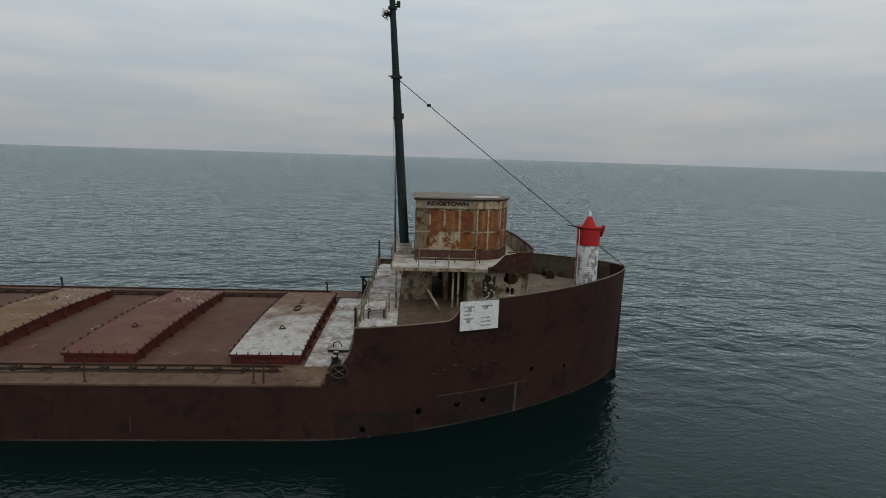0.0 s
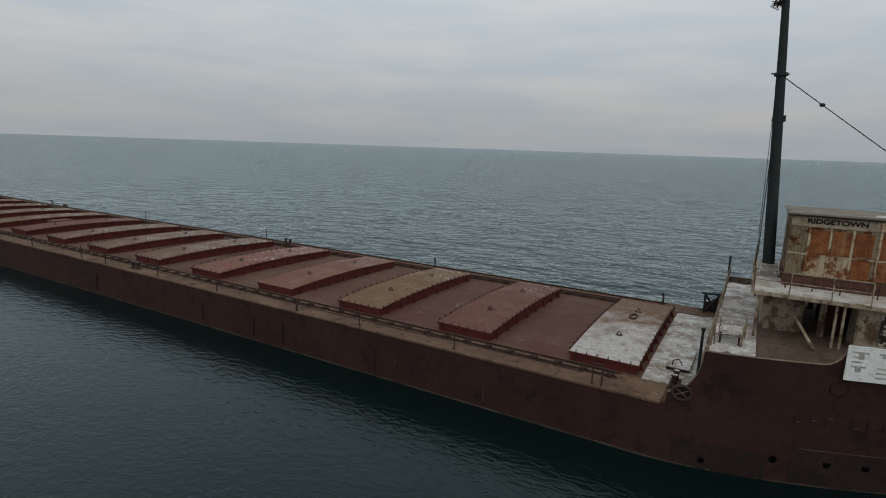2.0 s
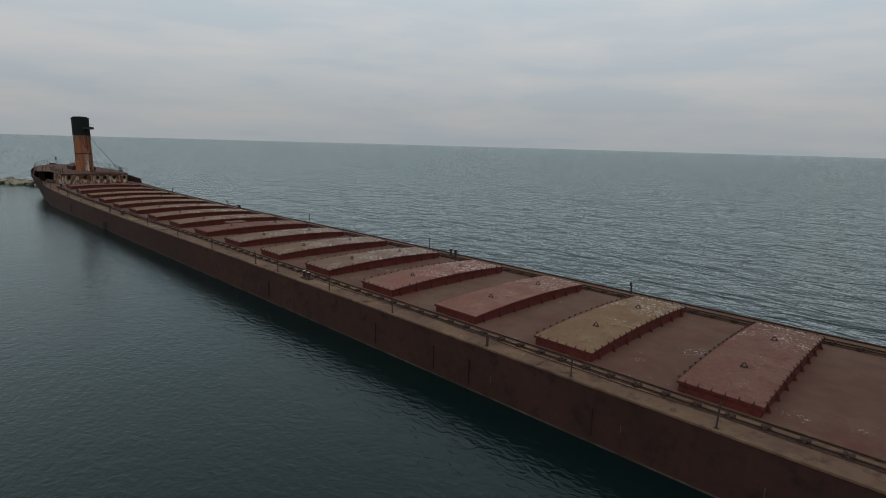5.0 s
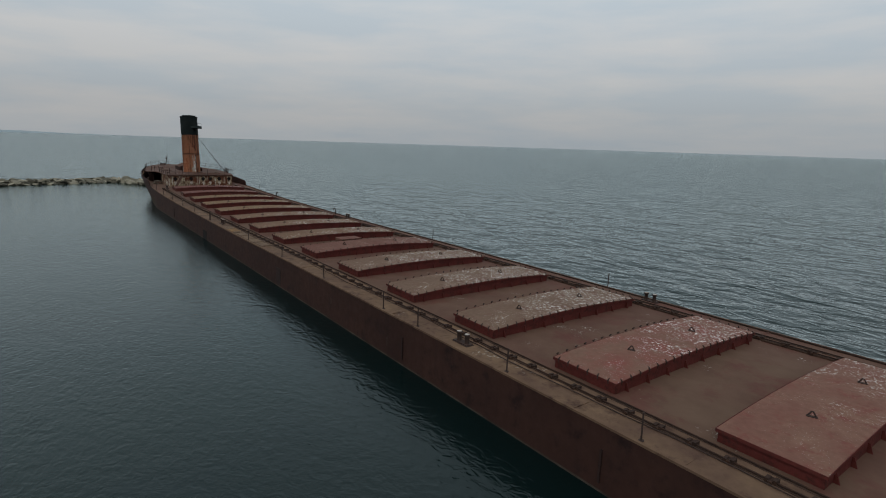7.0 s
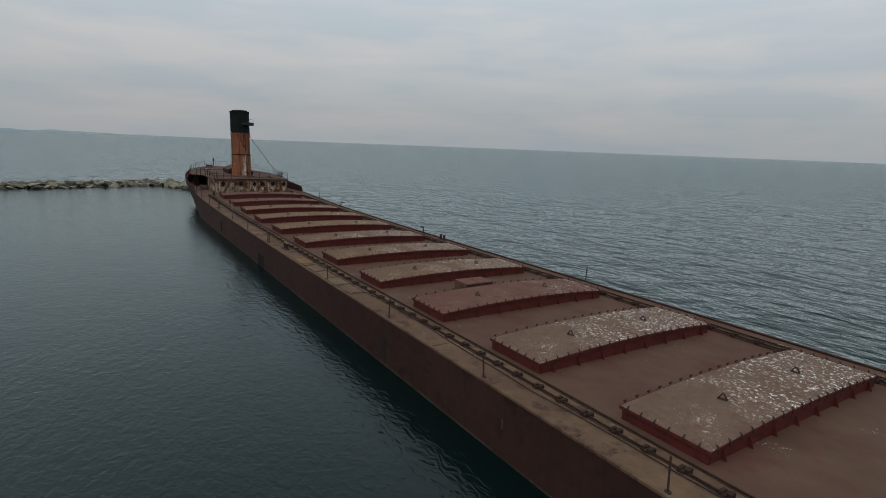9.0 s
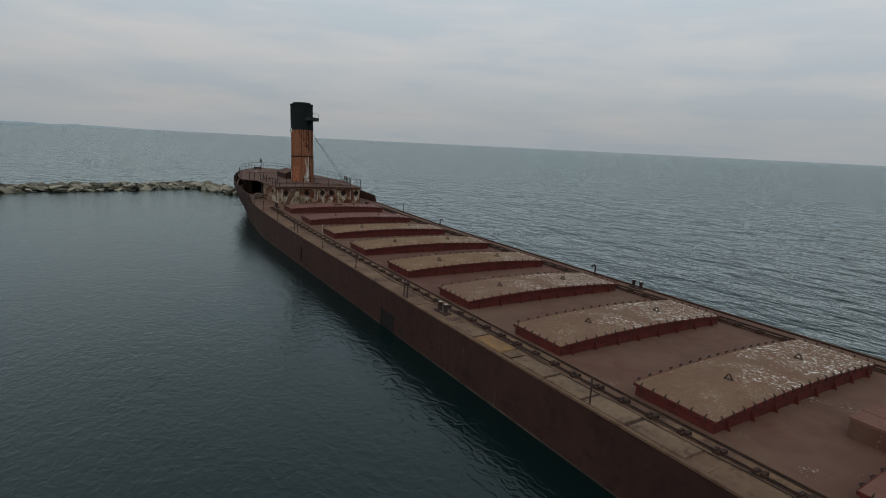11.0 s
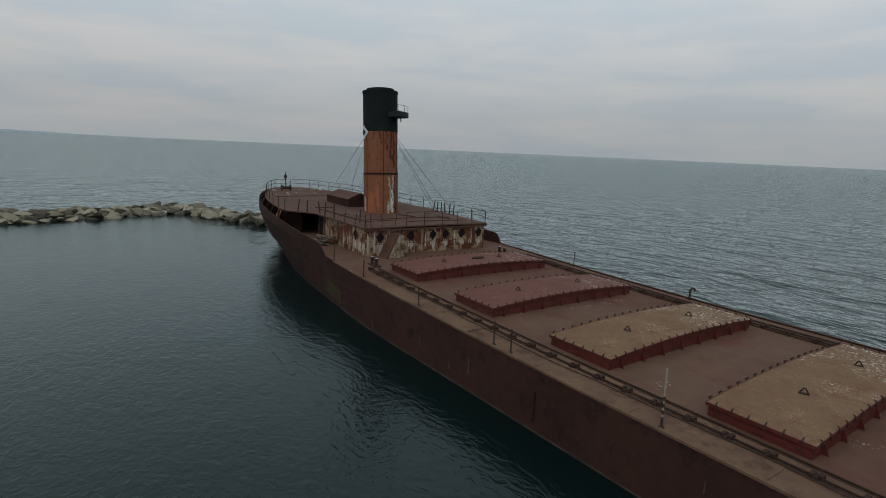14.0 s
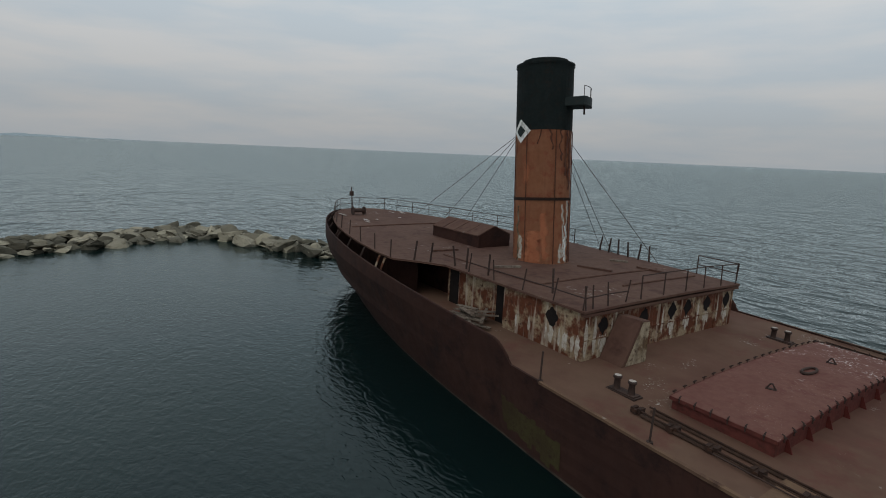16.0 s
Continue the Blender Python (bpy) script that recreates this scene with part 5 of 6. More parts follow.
def loose_bits_forward():
    t = thing("fallen_spar", "pale broken pole leaning against the deckhouse", "pole")
    bm = bm_new()
    rod(bm, (6.9, -5.2, 5.25), (5.6, -2.85, 6.95), 0.07, 8, 0.05)
    part("pole", bm, M_TEXAS, t)
    t = thing("samson_post", "tall thin black post at the forecastle break", "post", "posts at the break of the forecastle")
    bm = bm_new()
    rod(bm, (3.05, 7.2, 5.15), (3.05, 7.2, 7.0), 0.06, 8)
    part("shaft", bm, M_BLACK, t)
    t = thing("samson_post", "short black post on the deck by the forecastle", "post", "posts at the break of the forecastle")
    bm = bm_new()
    rod(bm, (2.65, -4.6, 2.9), (2.65, -4.6, 5.25), 0.075, 8, 0.06)
    rod(bm, (2.65, -4.6, 5.2), (2.65, -4.6, 5.32), 0.09, 8)
    part("shaft", bm, M_BLACK, t)
    t = thing("deck_davit", "small dark braced davit frame at the far deck edge", "davit")
    for a, b in (((1.9, 7.5, 2.95), (1.9, 7.5, 4.3)), ((2.7, 7.5, 2.95), (2.7, 7.5, 4.3)), ((1.7, 7.5, 4.25), (2.9, 7.5, 4.3)),
                 ((1.9, 7.5, 3.0), (2.7, 7.5, 4.2)), ((2.7, 7.5, 3.0), (1.9, 7.5, 4.2))):
        bm = bm_new()
        rod(bm, a, b, 0.075, 6)
        part("bar", bm, M_BLACK, t)
    t = thing("windlass", "squat rusted windlass on the forecastle deck", "windlass", at=pose(14.3, 3.3, 5.45) @ Matrix.Diagonal((0.65, 0.65, 0.65, 1)))
    for a, b, r in (((-0.2, -0.8, 0.45), (-0.2, 0.8, 0.45), 0.24), ((-0.2, -0.95, 0.45), (-0.2, -0.8, 0.45), 0.34), ((-0.2, 0.8, 0.45), (-0.2, 0.95, 0.45), 0.34)):
        bm = bm_new()
        rod(bm, a, b, r, 14)
        part("drum", bm, M_IRON, t)
    bm = bm_new()
    box(bm, -0.5, 0.3, -0.9, -0.65, -0.1, 0.5)
    box(bm, -0.5, 0.3, 0.65, 0.9, -0.1, 0.5)
    part("cheek", bm, M_IRON, t)


loose_bits_forward()


# ---- the after end ----
def poop():
    p = thing("poop_deck", "rust-brown raised poop deck over the after deckhouse", "deck")
    near = [(-124.05, -5.8), (-133.2, -5.8), (-134.6, -6.5), (-136.0, -7.35)]
    aft = [(x, -(half_breadth(x, 4.4) - 0.62)) for x in (-138, -141, -144, -147, -149.5, -151.3, -152.8, -153.9, -154.7, -155.2)]
    far = [(x, -y) for x, y in aft[::-1]] + [(-136.0, 7.35), (-124.05, 5.65)]
    loop = near + aft + [(-155.5, 0.0)] + far
    bm = bm_new()
    # plate with a slight crown, in strips across the ship
    xs = sorted({x for x, _ in loop} | {-126.5, -128.5, -130.5, -132, -140, -142.5, -145.5}, reverse=True)

    def edge(points, x):
        pts = sorted(points)
        for (xa, ya), (xb, yb) in zip(pts, pts[1:]):
            if xa <= x <= xb:
                return ya + (yb - ya) * (x - xa) / max(xb - xa, 1e-6)
        return 0.0

    nr = near + aft + [(-155.5, 0.0)]
    fr = [(-124.05, 5.65), (-136.0, 7.35)] + [(x, -y) for x, y in aft] + [(-155.5, 0.0)]
    prev = None
    for x in xs:
        ya, yb = edge(nr, x), edge(fr, x)
        row = []
        for j in range(9):
            y = ya + (yb - ya) * j / 8
            row.append(bm.verts.new((x, y, 5.46 + 0.16 * (1 - (y / 8.4) ** 2) + (0.34 * ((-136 - x) / 20) ** 1.5 if x < -136 else 0))))
        if prev:
            for j in range(8):
                bm.faces.new((prev[j], prev[j + 1], row[j + 1], row[j]))
        prev = row
    bmesh.ops.remove_doubles(bm, verts=bm.verts, dist=0.002)
    bmesh.ops.recalc_face_normals(bm, faces=bm.faces)
    bmesh.ops.solidify(bm, geom=bm.faces[:], thickness=0.10)
    part("deck_plating", bm, M_ROOF, p)

    def top(x, y):
        return 5.46 + 0.16 * (1 - (y / 8.4) ** 2) + (0.34 * ((-136 - x) / 20) ** 1.5 if x < -136 else 0)

    # dark wall under the poop's edge, behind the open alleyway
    bm = bm_new()
    prev = None
    for x, y in [(-135.2, -6.2)] + [(x, y * 0.90) for x, y in aft] + [(-154.8, 0.0)] + [(x, -y * 0.90) for x, y in aft[::-1]] + [(-135.2, 6.2)]:
        row = [bm.verts.new((x, y, 3.45)), bm.verts.new((x, y, top(x, y) - 0.09))]
        if prev:
            bm.faces.new((prev[0], row[0], row[1], prev[1]))
        prev = row
    bmesh.ops.solidify(bm, geom=bm.faces[:], thickness=0.06)
    part("alleyway_wall", bm, M_HULL, p, "dark rusted wall of the open alleyway")
    # raised seams on the plating
    for a, b in (((-127.9, -4.4), (-127.9, 4.4)), ((-127.9, -4.4), (-135.4, -4.4)), ((-126.0, -1.0), (-126.0, 4.9)), ((-146.0, -5.0), (-146.0, 5.0))):
        bm = bm_new()
        pts = [(a[0] + (b[0] - a[0]) * i / 10, a[1] + (b[1] - a[1]) * i / 10) for i in range(11)]
        pipe(bm, [(x, y, top(x, y) + 0.03) for x, y in pts], 0.045, 5)
        part("seam", bm, M_ROOF, p)
    rnd = random.Random(21)
    for i in range(10):
        x, y = rnd.uniform(-154, -143), rnd.uniform(-3.5, 4)
        bm = bm_new()
        slab(bm, ragged(x, y, rnd.uniform(0.2, 0.6), rnd.uniform(0.06, 0.16), i, 9), top(x, y) + 0.075, top(x, y) + 0.082)
        part("dropping_patch", bm, M_GUANO, p)
    # stanchions between bulwark and poop along the open alleyway
    for i, x in enumerate((-136.4, -137.1, -139.5, -142.2, -145.0, -145.6, -148.5, -151.0, -153.4)):
        for s in (-1, 1):
            w = half_breadth(x, 4.0)
            bm = bm_new()
            rod(bm, (x, s * (w - 0.12), rail_height(x) - 0.1), (x + 0.1, s * (w - 0.34), top(x, w) - 0.02), 0.06, 6)
            part("stanchion", bm, M_HOUSE if i < 2 else M_IRON, p)
    return top


poop_top = poop()


def spiky(u, v, ru, rv, seed):
    """A lozenge torn at its edge."""
    rnd = random.Random(seed)
    pts = []
    for i in range(20):
        a = 2 * math.pi * i / 20
        k = 1 / (abs(math.cos(a)) + abs(math.sin(a))) ** 0.75 * rnd.uniform(0.86, 1.14)
        pts.append((u + ru * k * math.cos(a), v + rv * k * math.sin(a)))
    return pts


def house_details():
    h = [o for o in scene.objects if o.name == "after_deckhouse"][0]
    # ragged ports in rings, front and near side: flat faces, inner shade painted dark
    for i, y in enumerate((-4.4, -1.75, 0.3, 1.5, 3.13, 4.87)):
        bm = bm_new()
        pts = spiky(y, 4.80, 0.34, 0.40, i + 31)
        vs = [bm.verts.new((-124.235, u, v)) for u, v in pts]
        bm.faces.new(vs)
        port = part("port_opening", bm, M_DARK, h, "ragged porthole drawn as a flat face of inner shade")
        for k, (dy, w, lo) in enumerate(((0.02, 0.11, 3.70), (-0.17, 0.06, 3.95), (0.18, 0.06, 3.85))):
            bm = bm_new()
            mid = (lo + 4.42) / 2
            vs = [bm.verts.new((-124.238, u, v)) for u, v in ragged(y + dy, mid, w, (4.42 - lo) / 2, i * 5 + k, 14, 0.35)]
            bm.faces.new(vs)
            part("white_run", bm, M_RUNW, h, "white run below the port")
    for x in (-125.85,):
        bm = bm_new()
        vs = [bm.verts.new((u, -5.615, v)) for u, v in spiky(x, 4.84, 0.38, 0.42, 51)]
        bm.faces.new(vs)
        part("port_opening", bm, M_DARK, h, "ragged porthole drawn as a flat face of inner shade")
        for k, (dx, w, lo) in enumerate(((0.0, 0.14, 3.65), (-0.3, 0.06, 3.85), (0.75, 0.16, 3.60), (1.15, 0.1, 3.75), (1.42, 0.12, 3.57), (0.45, 0.07, 3.75), (-1.3, 0.07, 3.85), (-2.1, 0.06, 3.75))):
            bm = bm_new()
            vs = [bm.verts.new((u, -5.612, v)) for u, v in ragged(x + dx, (lo + 4.45) / 2, w, (4.45 - lo) / 2, 80 + k, 14, 0.35)]
            bm.faces.new(vs)
            part("white_run", bm, M_RUNW, h)
    for k, (y, w, lo) in enumerate(((-5.42, 0.10, 3.60), (-4.9, 0.09, 3.65), (-3.9, 0.05, 3.85), (-0.4, 0.06, 3.75), (2.4, 0.07, 3.70), (4.1, 0.06, 3.75))):
        bm = bm_new()
        bm.faces.new([bm.verts.new((-124.216, u, v)) for u, v in ragged(y, (lo + 5.05) / 2, w, (5.05 - lo) / 2, 140 + k, 14, 0.35)])
        part("white_run", bm, M_RUNW, h)
    # doorways in the recessed side: flat sheets, their inner shade painted near-black
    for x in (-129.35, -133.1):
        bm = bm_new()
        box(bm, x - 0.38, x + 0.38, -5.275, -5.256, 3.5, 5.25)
        part("doorway", bm, M_DARK, h, "open doorway drawn as a flat sheet of inner shade")
    # rivet straps down the front
    for y in (-5.55, -3.6, -0.5, 0.9, 2.3, 4.0, 5.40):
        bm = bm_new()
        box(bm, -124.25, -124.22, y - 0.05, y + 0.05, 3.46, 5.40)
        part("strap", bm, M_HOUSE, h)
    bm = bm_new()
    box(bm, -124.25, -124.215, -5.6, 5.45, 4.27, 4.32)
    part("belt", bm, M_HOUSE, h)
    # eaves under the poop plating
    bm = bm_new()
    box(bm, -124.27, -124.06, -5.75, 5.6, 5.30, 5.42)
    part("eave", bm, M_ROOF, h)


house_details()


def wedge_vent():
    t = thing("sloping_casing", "rusted wedge-shaped stair casing against the deckhouse front", "casing")
    xa, xb = -124.20, -123.12
    pts = [(-4.55, 3.42), (-3.05, 3.42), (-3.05, 5.10), (-3.62, 5.16)]
    bm = bm_new()
    a = [bm.verts.new((xa, y, z)) for y, z in pts]
    b = [bm.verts.new((xb, y + 0.05, z)) for y, z in pts]
    bm.faces.new(a[::-1])
    bm.faces.new(b)
    for i in range(4):
        bm.faces.new((a[i], a[(i + 1) % 4], b[(i + 1) % 4], b[i]))
    bmesh.ops.bevel(bm, geom=bm.edges[:], offset=0.02, segments=1, affect="EDGES")
    part("casing", bm, M_ROOF, t)
    bm = bm_new()
    face = [(y + 0.05, z) for y, z in ((-4.36, 3.44), (-3.09, 3.44), (-3.09, 5.06), (-3.50, 5.10))]
    quad_box(bm, [(xb + 0.004, *p) for p in face] + [(xb + 0.014, *p) for p in face])
    part("pale_face", bm, M_TEXAS, t, "pale weathered forward face")


wedge_vent()


def skylight():
    t = thing("engine_skylight", "dark rusted gabled engine-room skylight on the poop", "skylight", at=pose(-138.9, 0.1, 5.62))
    bm = bm_new()
    box(bm, -2.5, 2.5, -1.25, 1.25, -0.1, 0.72)
    part("coaming", bm, M_HULL, t)
    for s in (-1, 1):
        for k in range(4):
            bm = bm_new()
            x0, x1 = -2.5 + k * 1.25 + 0.03, -2.5 + (k + 1) * 1.25 - 0.03
            quad_box(bm, [(x0, s * 1.32, 0.70), (x1, s * 1.32, 0.70), (x1, s * 0.02, 1.25), (x0, s * 0.02, 1.25),
                          (x0, s * 1.32, 0.76), (x1, s * 1.32, 0.76), (x1, s * 0.02, 1.31), (x0, s * 0.02, 1.31)])
            part("leaf", bm, M_ROOF, t)
    for x in (-2.48, 2.44):
        bm = bm_new()
        v = [bm.verts.new(p) for p in ((x, -1.25, 0.72), (x, 1.25, 0.72), (x, 0, 1.26))]
        w = [bm.verts.new((p.co.x + 0.04, p.co.y, p.co.z)) for p in v]
        bm.faces.new(v)
        bm.faces.new(w[::-1])
        for i in range(3):
            bm.faces.new((v[i], w[i], w[(i + 1) % 3], v[(i + 1) % 3]))
        part("gable", bm, M_HULL, t)
    t = thing("casing_box", "low dark steel box beside the skylight", "box", at=pose(-135.2, 2.0, 5.58))
    bm = bm_new()
    box(bm, -0.7, 0.7, -0.5, 0.5, 0, 0.55)
    part("body", bm, M_HULL, t)
    bm = bm_new()
    box(bm, -0.75, 0.75, -0.55, 0.55, 0.55, 0.62)
    part("lid", bm, M_ROOF, t)


skylight()


def funnel_fittings():
    f = [o for o in scene.objects if o.name == "funnel"][0]
    R = 1.52
    # whistle platform on the forward side
    bm = bm_new()
    n = 14
    slab(bm, [(1.50 * math.cos(a), 1.50 * math.sin(a)) for a in [radians(-2 + 62 * i / n) for i in range(n + 1)]]
         + [(2.5 * math.cos(a), 2.5 * math.sin(a)) for a in [radians(50 - 42 * i / n) for i in range(n + 1)]], 8.80, 9.25)
    platform = part("platform", bm, M_BLACK, f, "black whistle platform")
    bm = bm_new()
    pts = [(2.45 * math.cos(a), 2.45 * math.sin(a), 9.80) for a in [radians(9 + 40 * i / 4) for i in range(5)]]
    pipe(bm, pts, 0.02, 5)
    for p in pts[::2]:
        rod(bm, (p[0], p[1], 9.22), p, 0.018, 5)
    part("platform_rail", bm, M_IRON, platform)
    bm = bm_new()
    pipe(bm, [(2.0, 0.9, 8.82), (2.0, 0.9, 8.35)], 0.05, 6)
    part("drain_pipe", bm, M_IRON, platform)
    # white diamond with dark centre at the colour break
    m_dia = M_WHITE
    for s in (-1, 1):
        for nm, k, out, mt in (("diamond_emblem", 0.66, 0.035, m_dia), ("diamond_centre", 0.34, 0.055, M_BLACK)):
            bm = bm_new()
            grid = []
            for iu in range(-4, 5):
                for iv in (-1, 1):
                    u = iu / 4 * k
                    v = iv * (k - abs(u)) * 1.0
                    a = radians(-96) + u / R if s < 0 else radians(96) + u / R
                    grid.append(bm.verts.new(((R + out) * math.cos(a), (R + out) * math.sin(a), 7.45 + v)))
            for i in range(0, len(grid) - 2, 2):
                bm.faces.new((grid[i], grid[i + 2], grid[i + 3], grid[i + 1]))
            bmesh.ops.remove_doubles(bm, verts=bm.verts, dist=0.002)
            bmesh.ops.dissolve_degenerate(bm, edges=bm.edges, dist=0.002)
            part(nm, bm, mt, f, "white diamond mark" if k > 0.5 else "dark centre")
    # vertical lap seams and flaked patches
    for deg in (-20, 40, 100, 160, -80, -140):
        a = radians(deg)
        bm = bm_new()
        rod(bm, ((R + 0.005) * math.cos(a), (R + 0.005) * math.sin(a), 0.05), ((R + 0.005) * math.cos(a), (R + 0.005) * math.sin(a), 7.48), 0.03, 5)
        part("lap_seam", bm, M_RUN, f)
    rnd = random.Random(17)

    def flake(deg, z0, z1, wide, mt, seed):
        bm = bm_new()
        r = random.Random(seed)
        rows = max(int((z1 - z0) / 0.12), 6)
        prev = None
        drift = 0.0
        for i in range(rows):
            z = z0 + (z1 - z0) * i / (rows - 1)
            w = wide * r.uniform(0.35, 1.0)
            drift = drift * 0.7 + r.uniform(-0.05, 0.05)
            c = radians(deg) + drift
            row = []
            for k in range(4):
                a = c + (k / 3 - 0.5) * w / R
                row.append(bm.verts.new(((R + 0.012) * math.cos(a), (R + 0.012) * math.sin(a), z)))
            if prev:
                for k in range(3):
                    bm.faces.new((prev[k], prev[k + 1], row[k + 1], row[k]))
            prev = row
        part("paint_flake", bm, mt, f)

    for i, (deg, z0, z1, w, mt) in enumerate(((2, 0.4, 3.4, 0.20, M_RUNW), (10, 0.2, 2.2, 0.18, M_WHITE), (-92, 0.3, 1.6, 0.36, M_RUNW), (-100, 0.1, 3.3, 0.22, M_TEXAS),
                                             (22, 0.1, 3.5, 0.35, M_RUN), (6, 5.0, 7.5, 0.22, M_RUN), (18, 4.2, 7.5, 0.3, M_RUN), (-8, 5.8, 7.5, 0.16, M_RUN),
                                             (-30, 6.4, 7.5, 0.12, M_RUN), (-55, 6.7, 7.5, 0.1, M_RUN), (-62, 0.1, 1.9, 1.1, M_DEEP), (-40, 0.3, 2.9, 0.5, M_DEEP), (-80, 4.6, 5.6, 0.4, M_DEEP), (14, 0.1, 3.6, 0.3, M_RUNW), (-4, 0.1, 1.2, 0.25, M_RUNW))):
        flake(deg, z0, z1, w, mt, i + 60)
    # guys, both sides
    g = thing("funnel_guys", "thin steel guy wires staying the funnel", "wire")
    for a, b in (((-132.3, 1.4), (-128.6, 5.7)), ((-132.9, 1.6), (-132.4, 6.4)), ((-133.1, 1.6), (-133.3, 6.5)),
                 ((-134.5, -0.4), (-148.8, 4.9)), ((-134.5, -0.3), (-146.6, 5.4)), ((-134.5, -0.5), (-151.4, 3.7))):
        bm = bm_new()
        rod(bm, (a[0], a[1], 12.3), (b[0], b[1], poop_top(*b) + 0.05), 0.016, 5)
        part("guy_wire", bm, M_IRON, g)


M_RUN = mat("dark_rust_run", (0.075, 0.030, 0.022), (0.11, 0.045, 0.028), scale=2.0, rough=0.85)
M_DEEP = mat("deep_orange_rust", (0.25, 0.085, 0.042), (0.30, 0.115, 0.060), (0.20, 0.06, 0.03), scale=1.5, rough=0.8)
funnel_fittings()

# rails round the house top and the stern
rail_run("house_railing", "rusted pipe railing along the deckhouse top", [(-124.2, y, poop_top(-124.2, y)) for y in (-2.2, -0.6, 1.1, 2.6, 4.1, 5.5)],
         1.0, (1.0,), 0.026, bent=0.05, seed=3)
rail_run("house_railing", "bent rusted rail posts on the deckhouse top", [(-124.2, y, poop_top(-124.2, y)) for y in (-5.6, -5.2, -4.3, -3.2)],
         0.95, (0.5,), 0.026, bent=0.10, seed=4)
rail_run("house_railing", "broken rusted rail posts along the deckhouse side", [(x, -5.7, poop_top(x, 5.7)) for x in (-124.25, -125.8, -127.6, -129.5, -131.4)],
         0.95, (0.5,), 0.026, bent=0.12, seed=5)
rail_run("house_railing", "rusted pipe railing along the deckhouse side", [(x, 5.5 + (-124.2 - x) * 0.12, poop_top(x, 5.6)) for x in (-124.2, -126.4)], 1.0, (1.0, 0.52), 0.026, seed=6)
stern_x = (-136.3, -138.5, -141, -143.5, -146, -148.4, -150.4, -152.0, -153.4, -154.4)
stern_pts = [(x, -(half_breadth(x, 4.4) - 0.75)) for x in stern_x] + [(-155.2, 0)] + [(x, half_breadth(x, 4.4) - 0.75) for x in stern_x[::-1]]
stern_pts = [(x, y, poop_top(x, y)) for x, y in stern_pts]
rail_run("stern_railing", "thin pipe railing curving round the poop", stern_pts[6:], 1.0, (1.0, 0.52), 0.024, bent=0.03, seed=9)
rail_run("stern_railing", "bare rusted rail posts along the poop edge", stern_pts[:7], 0.95, (), 0.032, bent=0.08, seed=12)


def posts_and_staff():
    for i in range(6):
        x = -129.6 - i * 0.8
        t = thing("short_post", "leaning dark rail stump on the poop edge", "post", "rail stumps on the poop", at=pose(x, 6.2 + 0.1 * i, poop_top(x, 6.3), (i * 7 % 5) * 4 - 8, (i * 5 % 7) * 3 - 9, 0))
        bm = bm_new()
        rod(bm, (0, 0, -0.03), (0, 0, 0.95), 0.06, 6, 0.05)
        part("shaft", bm, M_IRON, t)
    for i, (x, y) in enumerate(((-126.6, -4.9), (-130.4, -5.3), (-132.0, -5.4), (-132.8, -5.5), (-134.2, -6.1), (-135.0, -6.6))):
        t = thing("short_post", "leaning dark rail stump on the poop edge", "post", "rail stumps on the poop", at=pose(x, y, poop_top(x, y), (i * 3 % 5) * 3 - 6, (i * 5 % 7) * 3 - 9, 0))
        bm = bm_new()
        rod(bm, (0, 0, -0.03), (0, 0, 1.05), 0.05, 6)
        part("shaft", bm, M_IRON, t)
    t = thing("stern_staff", "short dark flagstaff at the stern rail", "staff")
    bm = bm_new()
    rod(bm, (-156.1, -0.2, 5.4), (-156.4, -0.2, 7.8), 0.07, 8, 0.05)
    part("pole", bm, M_IRON, t)
    bm = bm_new()
    box(bm, -156.5, -156.22, -0.35, -0.05, 7.0, 7.4)
    part("lamp_box", bm, M_IRON, t)
    t = thing("mooring_reel", "small rusted reel by the stern rail", "reel", at=pose(-151.6, -1.8, poop_top(-151.6, 1.8)))
    bm = bm_new()
    rod(bm, (0, -0.5, 0.35), (0, 0.5, 0.35), 0.16, 10)
    part("drum", bm, M_IRON, t)
    for y in (-0.5, 0.5):
        bm = bm_new()
        rod(bm, (0, y - 0.03, 0.35), (0, y + 0.03, 0.35), 0.35, 12)
        part("flange", bm, M_IRON, t)
    rnd = random.Random(9)
    t = thing("timber_pile", "untidy pile of grey broken timber on the side deck", "timber", at=pose(-129.9, -6.5, 3.54))
    for i in range(16):
        bm = bm_new()
        l = rnd.uniform(0.5, 1.1)
        w = rnd.uniform(0.06, 0.12)
        box(bm, -l, l, -w, w, -0.03, 0.03)
        m = pose(rnd.uniform(-0.8, 0.8), rnd.uniform(-0.45, 0.45), 0.05 + 0.032 * i, rnd.uniform(-6, 6), rnd.uniform(-8, 8), rnd.uniform(-50, 50))
        for v in bm.verts:
            v.co = m @ v.co
        part("plank", bm, M_TIMBER, t)
    for i, (x, y, l, a) in enumerate(((-129.2, 0.9, 0.9, 20), (-131.3, -3.3, 0.7, 70), (-127.8, 3.8, 0.8, 5), (-130.2, 4.2, 0.5, 40), (-136.4, -3.6, 0.8, 80))):
        t = thing("loose_plank", "short loose plank lying on the poop", "plank", "loose planks on the poop", at=pose(x, y, poop_top(x, y) + 0.05, 0, 0, a))
        bm = bm_new()
        box(bm, -l, l, -0.12, 0.12, -0.04, 0.05)
        part("board", bm, M_TIMBER if i % 2 else M_ROOF, t)


M_TIMBER = mat("grey_timber", (0.095, 0.068, 0.052), (0.20, 0.17, 0.14), (0.06, 0.042, 0.034), scale=2.5, rough=0.9)
posts_and_staff()


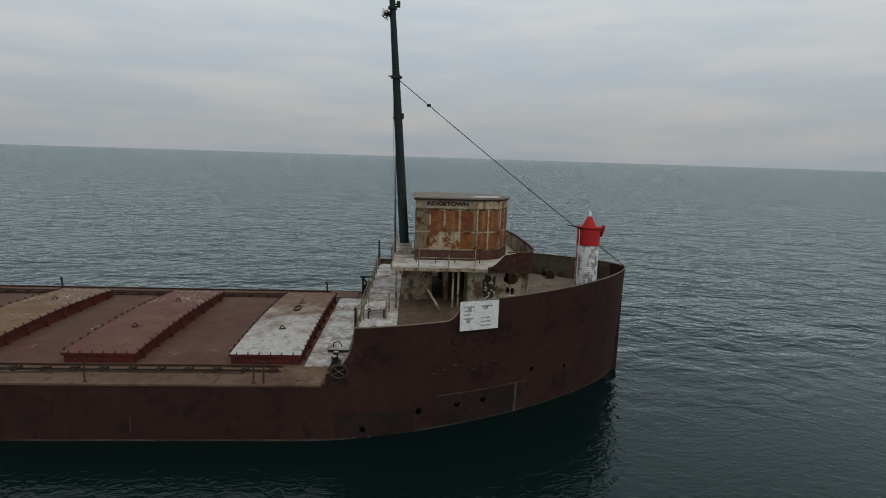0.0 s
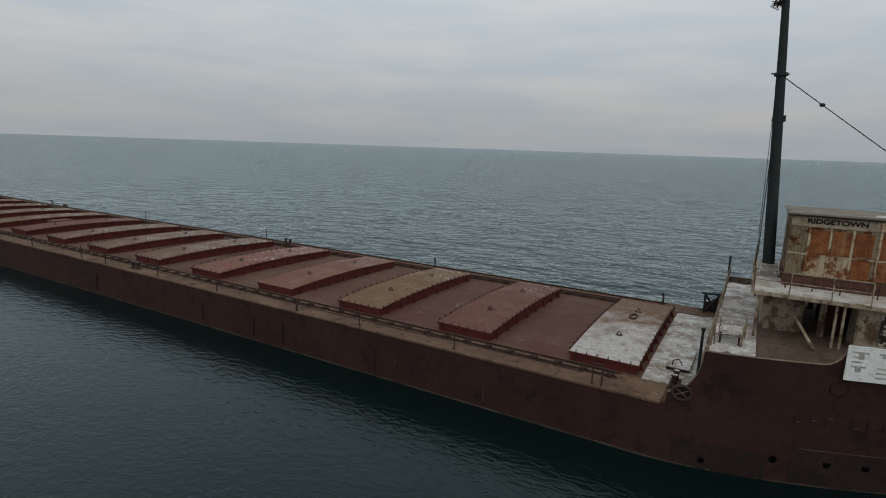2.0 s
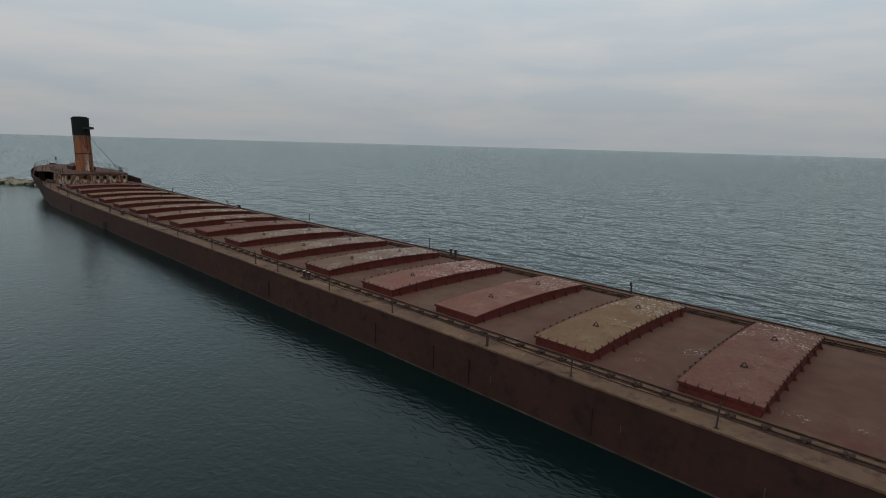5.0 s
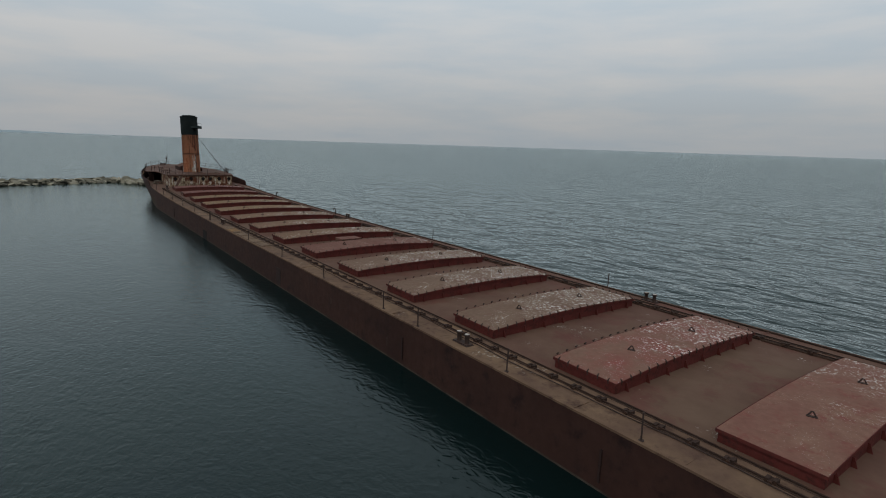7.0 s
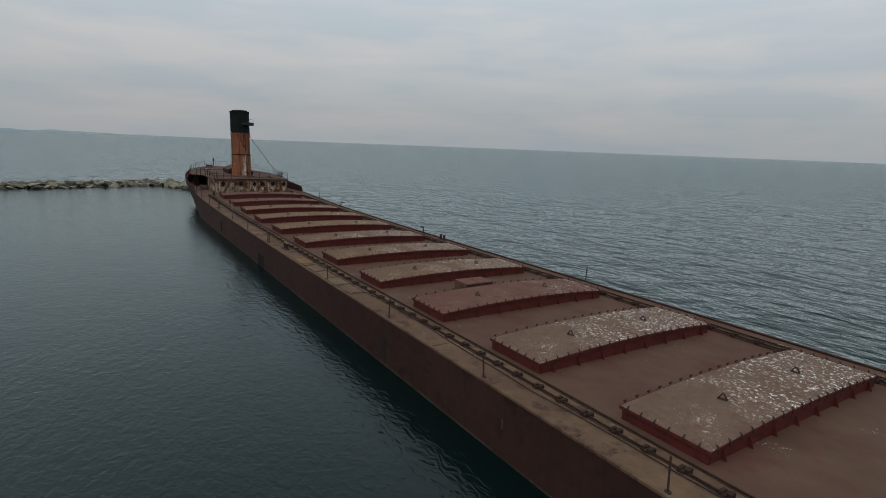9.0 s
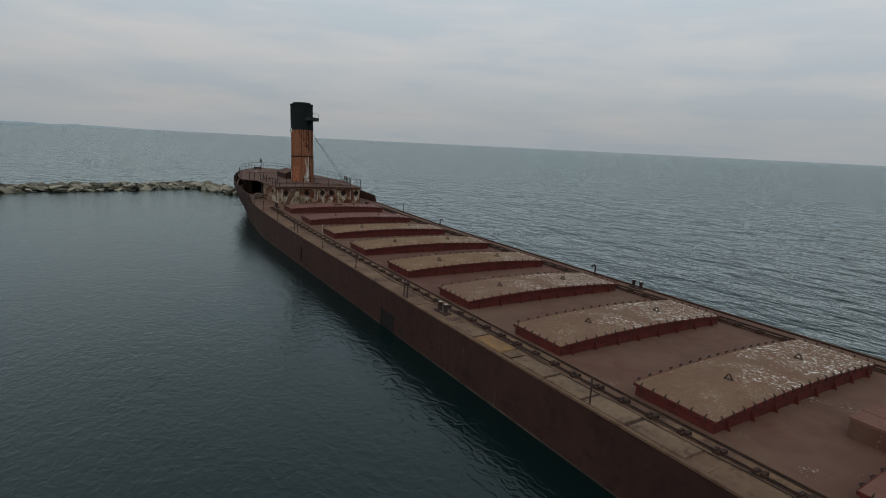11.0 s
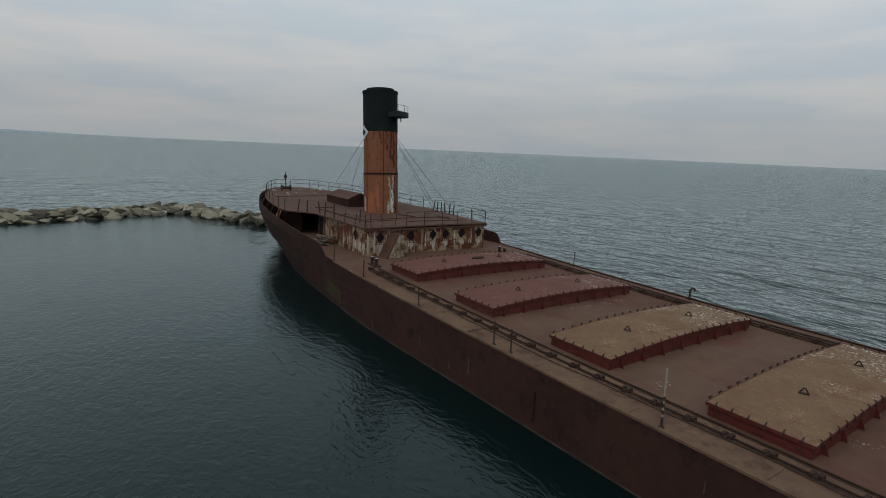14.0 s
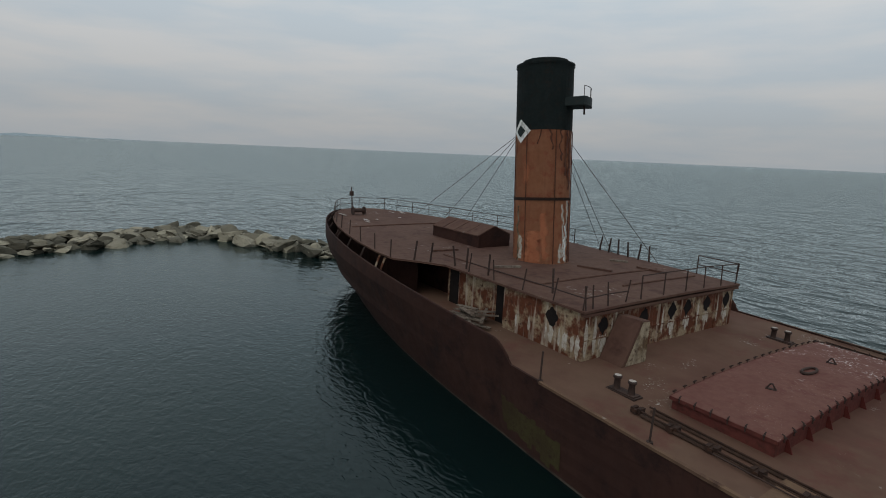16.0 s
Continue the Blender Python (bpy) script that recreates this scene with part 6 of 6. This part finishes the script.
M_ROCK2 = mat("rubble_stone", (0.075, 0.070, 0.052), (0.150, 0.140, 0.112), (0.045, 0.042, 0.030), scale=0.4, rough=0.9, bump=0.8, bump_scale=2.0)


# ---- the breakwater of boulders off the stern ----
def breakwater():
    bw = thing("breakwater", "low breakwater of tumbled grey-tan limestone blocks", "breakwater")
    rnd = random.Random(33)
    meshes = []
    for k in range(14):
        bm = bm_new()
        bmesh.ops.create_icosphere(bm, subdivisions=2, radius=1.0)
        off = Vector((k * 7.1, k * 3.3, 0))
        cuts = [(Vector((rnd.gauss(0, 1), rnd.gauss(0, 1), rnd.gauss(0, 1))).normalized(), rnd.uniform(0.30, 0.70)) for _ in range(12)]
        for v in bm.verts:
            for nrm, d in cuts:
                h = v.co.dot(nrm) - d
                if h > 0:
                    v.co -= nrm * h
            v.co += v.co.normalized() * 0.05 * noise.noise(v.co * 1.8 + off)
        meshes.append(mesh_of(bm, "boulder", M_ROCK))

    def front(y):
        if y > -8:
            return -176.3 + min((y + 8) / 6.1, 1.15) * 13.6
        return -176.3 + (-8 - y) * 0.22

    for i in range(288):
        y = 0.8 - 58 * (i / 288) + rnd.uniform(-0.9, 0.9)
        back = rnd.random()
        s = rnd.uniform(0.5, 1.35) * (1.4 if rnd.random() < 0.22 else 1.0)
        x = front(y) - back * 8.5
        z = 0.10 + 0.55 * math.sin(math.pi * min(back * 0.8 + 0.15, 1.0)) - 0.20 + rnd.uniform(-0.2, 0.3)
        m = pose(x, y, z, rnd.uniform(-25, 25), rnd.uniform(-25, 25), rnd.uniform(0, 360)) @ Matrix.Diagonal((s * rnd.uniform(1.0, 1.7), s * rnd.uniform(0.8, 1.2), s * rnd.uniform(0.30, 0.50), 1))
        put_piece("boulder", meshes[i % 14], bw, m)
    for i in range(12):  # larger slabs heaped against the stern
        y = -1.2 - 0.55 * i + rnd.uniform(-0.4, 0.4)
        s = rnd.uniform(1.5, 2.1)
        m = pose(front(y) - rnd.uniform(0.5, 3.0), y, rnd.uniform(0.3, 0.8), rnd.uniform(-20, 20), rnd.uniform(-20, 20), rnd.uniform(0, 360)) @ Matrix.Diagonal((s * 1.2, s, s * 0.55, 1))
        put_piece("boulder", meshes[(i * 3) % 14], bw, m)
    # the rest of the mound, farther out and between the blocks
    verts, faces = [], []
    for i in range(620):
        y = 1.0 - 150 * (i / 620) + rnd.uniform(-1, 1)
        back = rnd.random()
        x = front(y) - 0.3 - back * 9.0
        s = rnd.uniform(0.5, 1.4)
        m = pose(x, y, -0.05 + 0.55 * math.sin(math.pi * back), rnd.uniform(-25, 25), rnd.uniform(-25, 25), rnd.uniform(0, 360)) @ Matrix.Diagonal((s * 1.4, s, s * 0.6, 1))
        me = meshes[(i * 5) % 14]
        base = len(verts)
        verts += [m @ v.co for v in me.vertices]
        faces += [[base + k for k in p.vertices] for p in me.polygons]
    me = bpy.data.meshes.new("rubble")
    me.from_pydata(verts, [], faces)
    me.materials.append(M_ROCK2)
    ob = new("rubble", me)
    ob.parent = bw
    tagged(ob, "smaller stones filling the breakwater", kind="stuff")
    return bw


breakwater()


# ---- lay the ship's things on her list and trim ----
for ob in list(scene.objects):
    if ob.parent is None and ob.type in ("EMPTY", "MESH") and not ob.name.startswith(("water", "backdrop", "breakwater", "boulder")):
        ob.matrix_basis = SHIP @ ob.matrix_basis
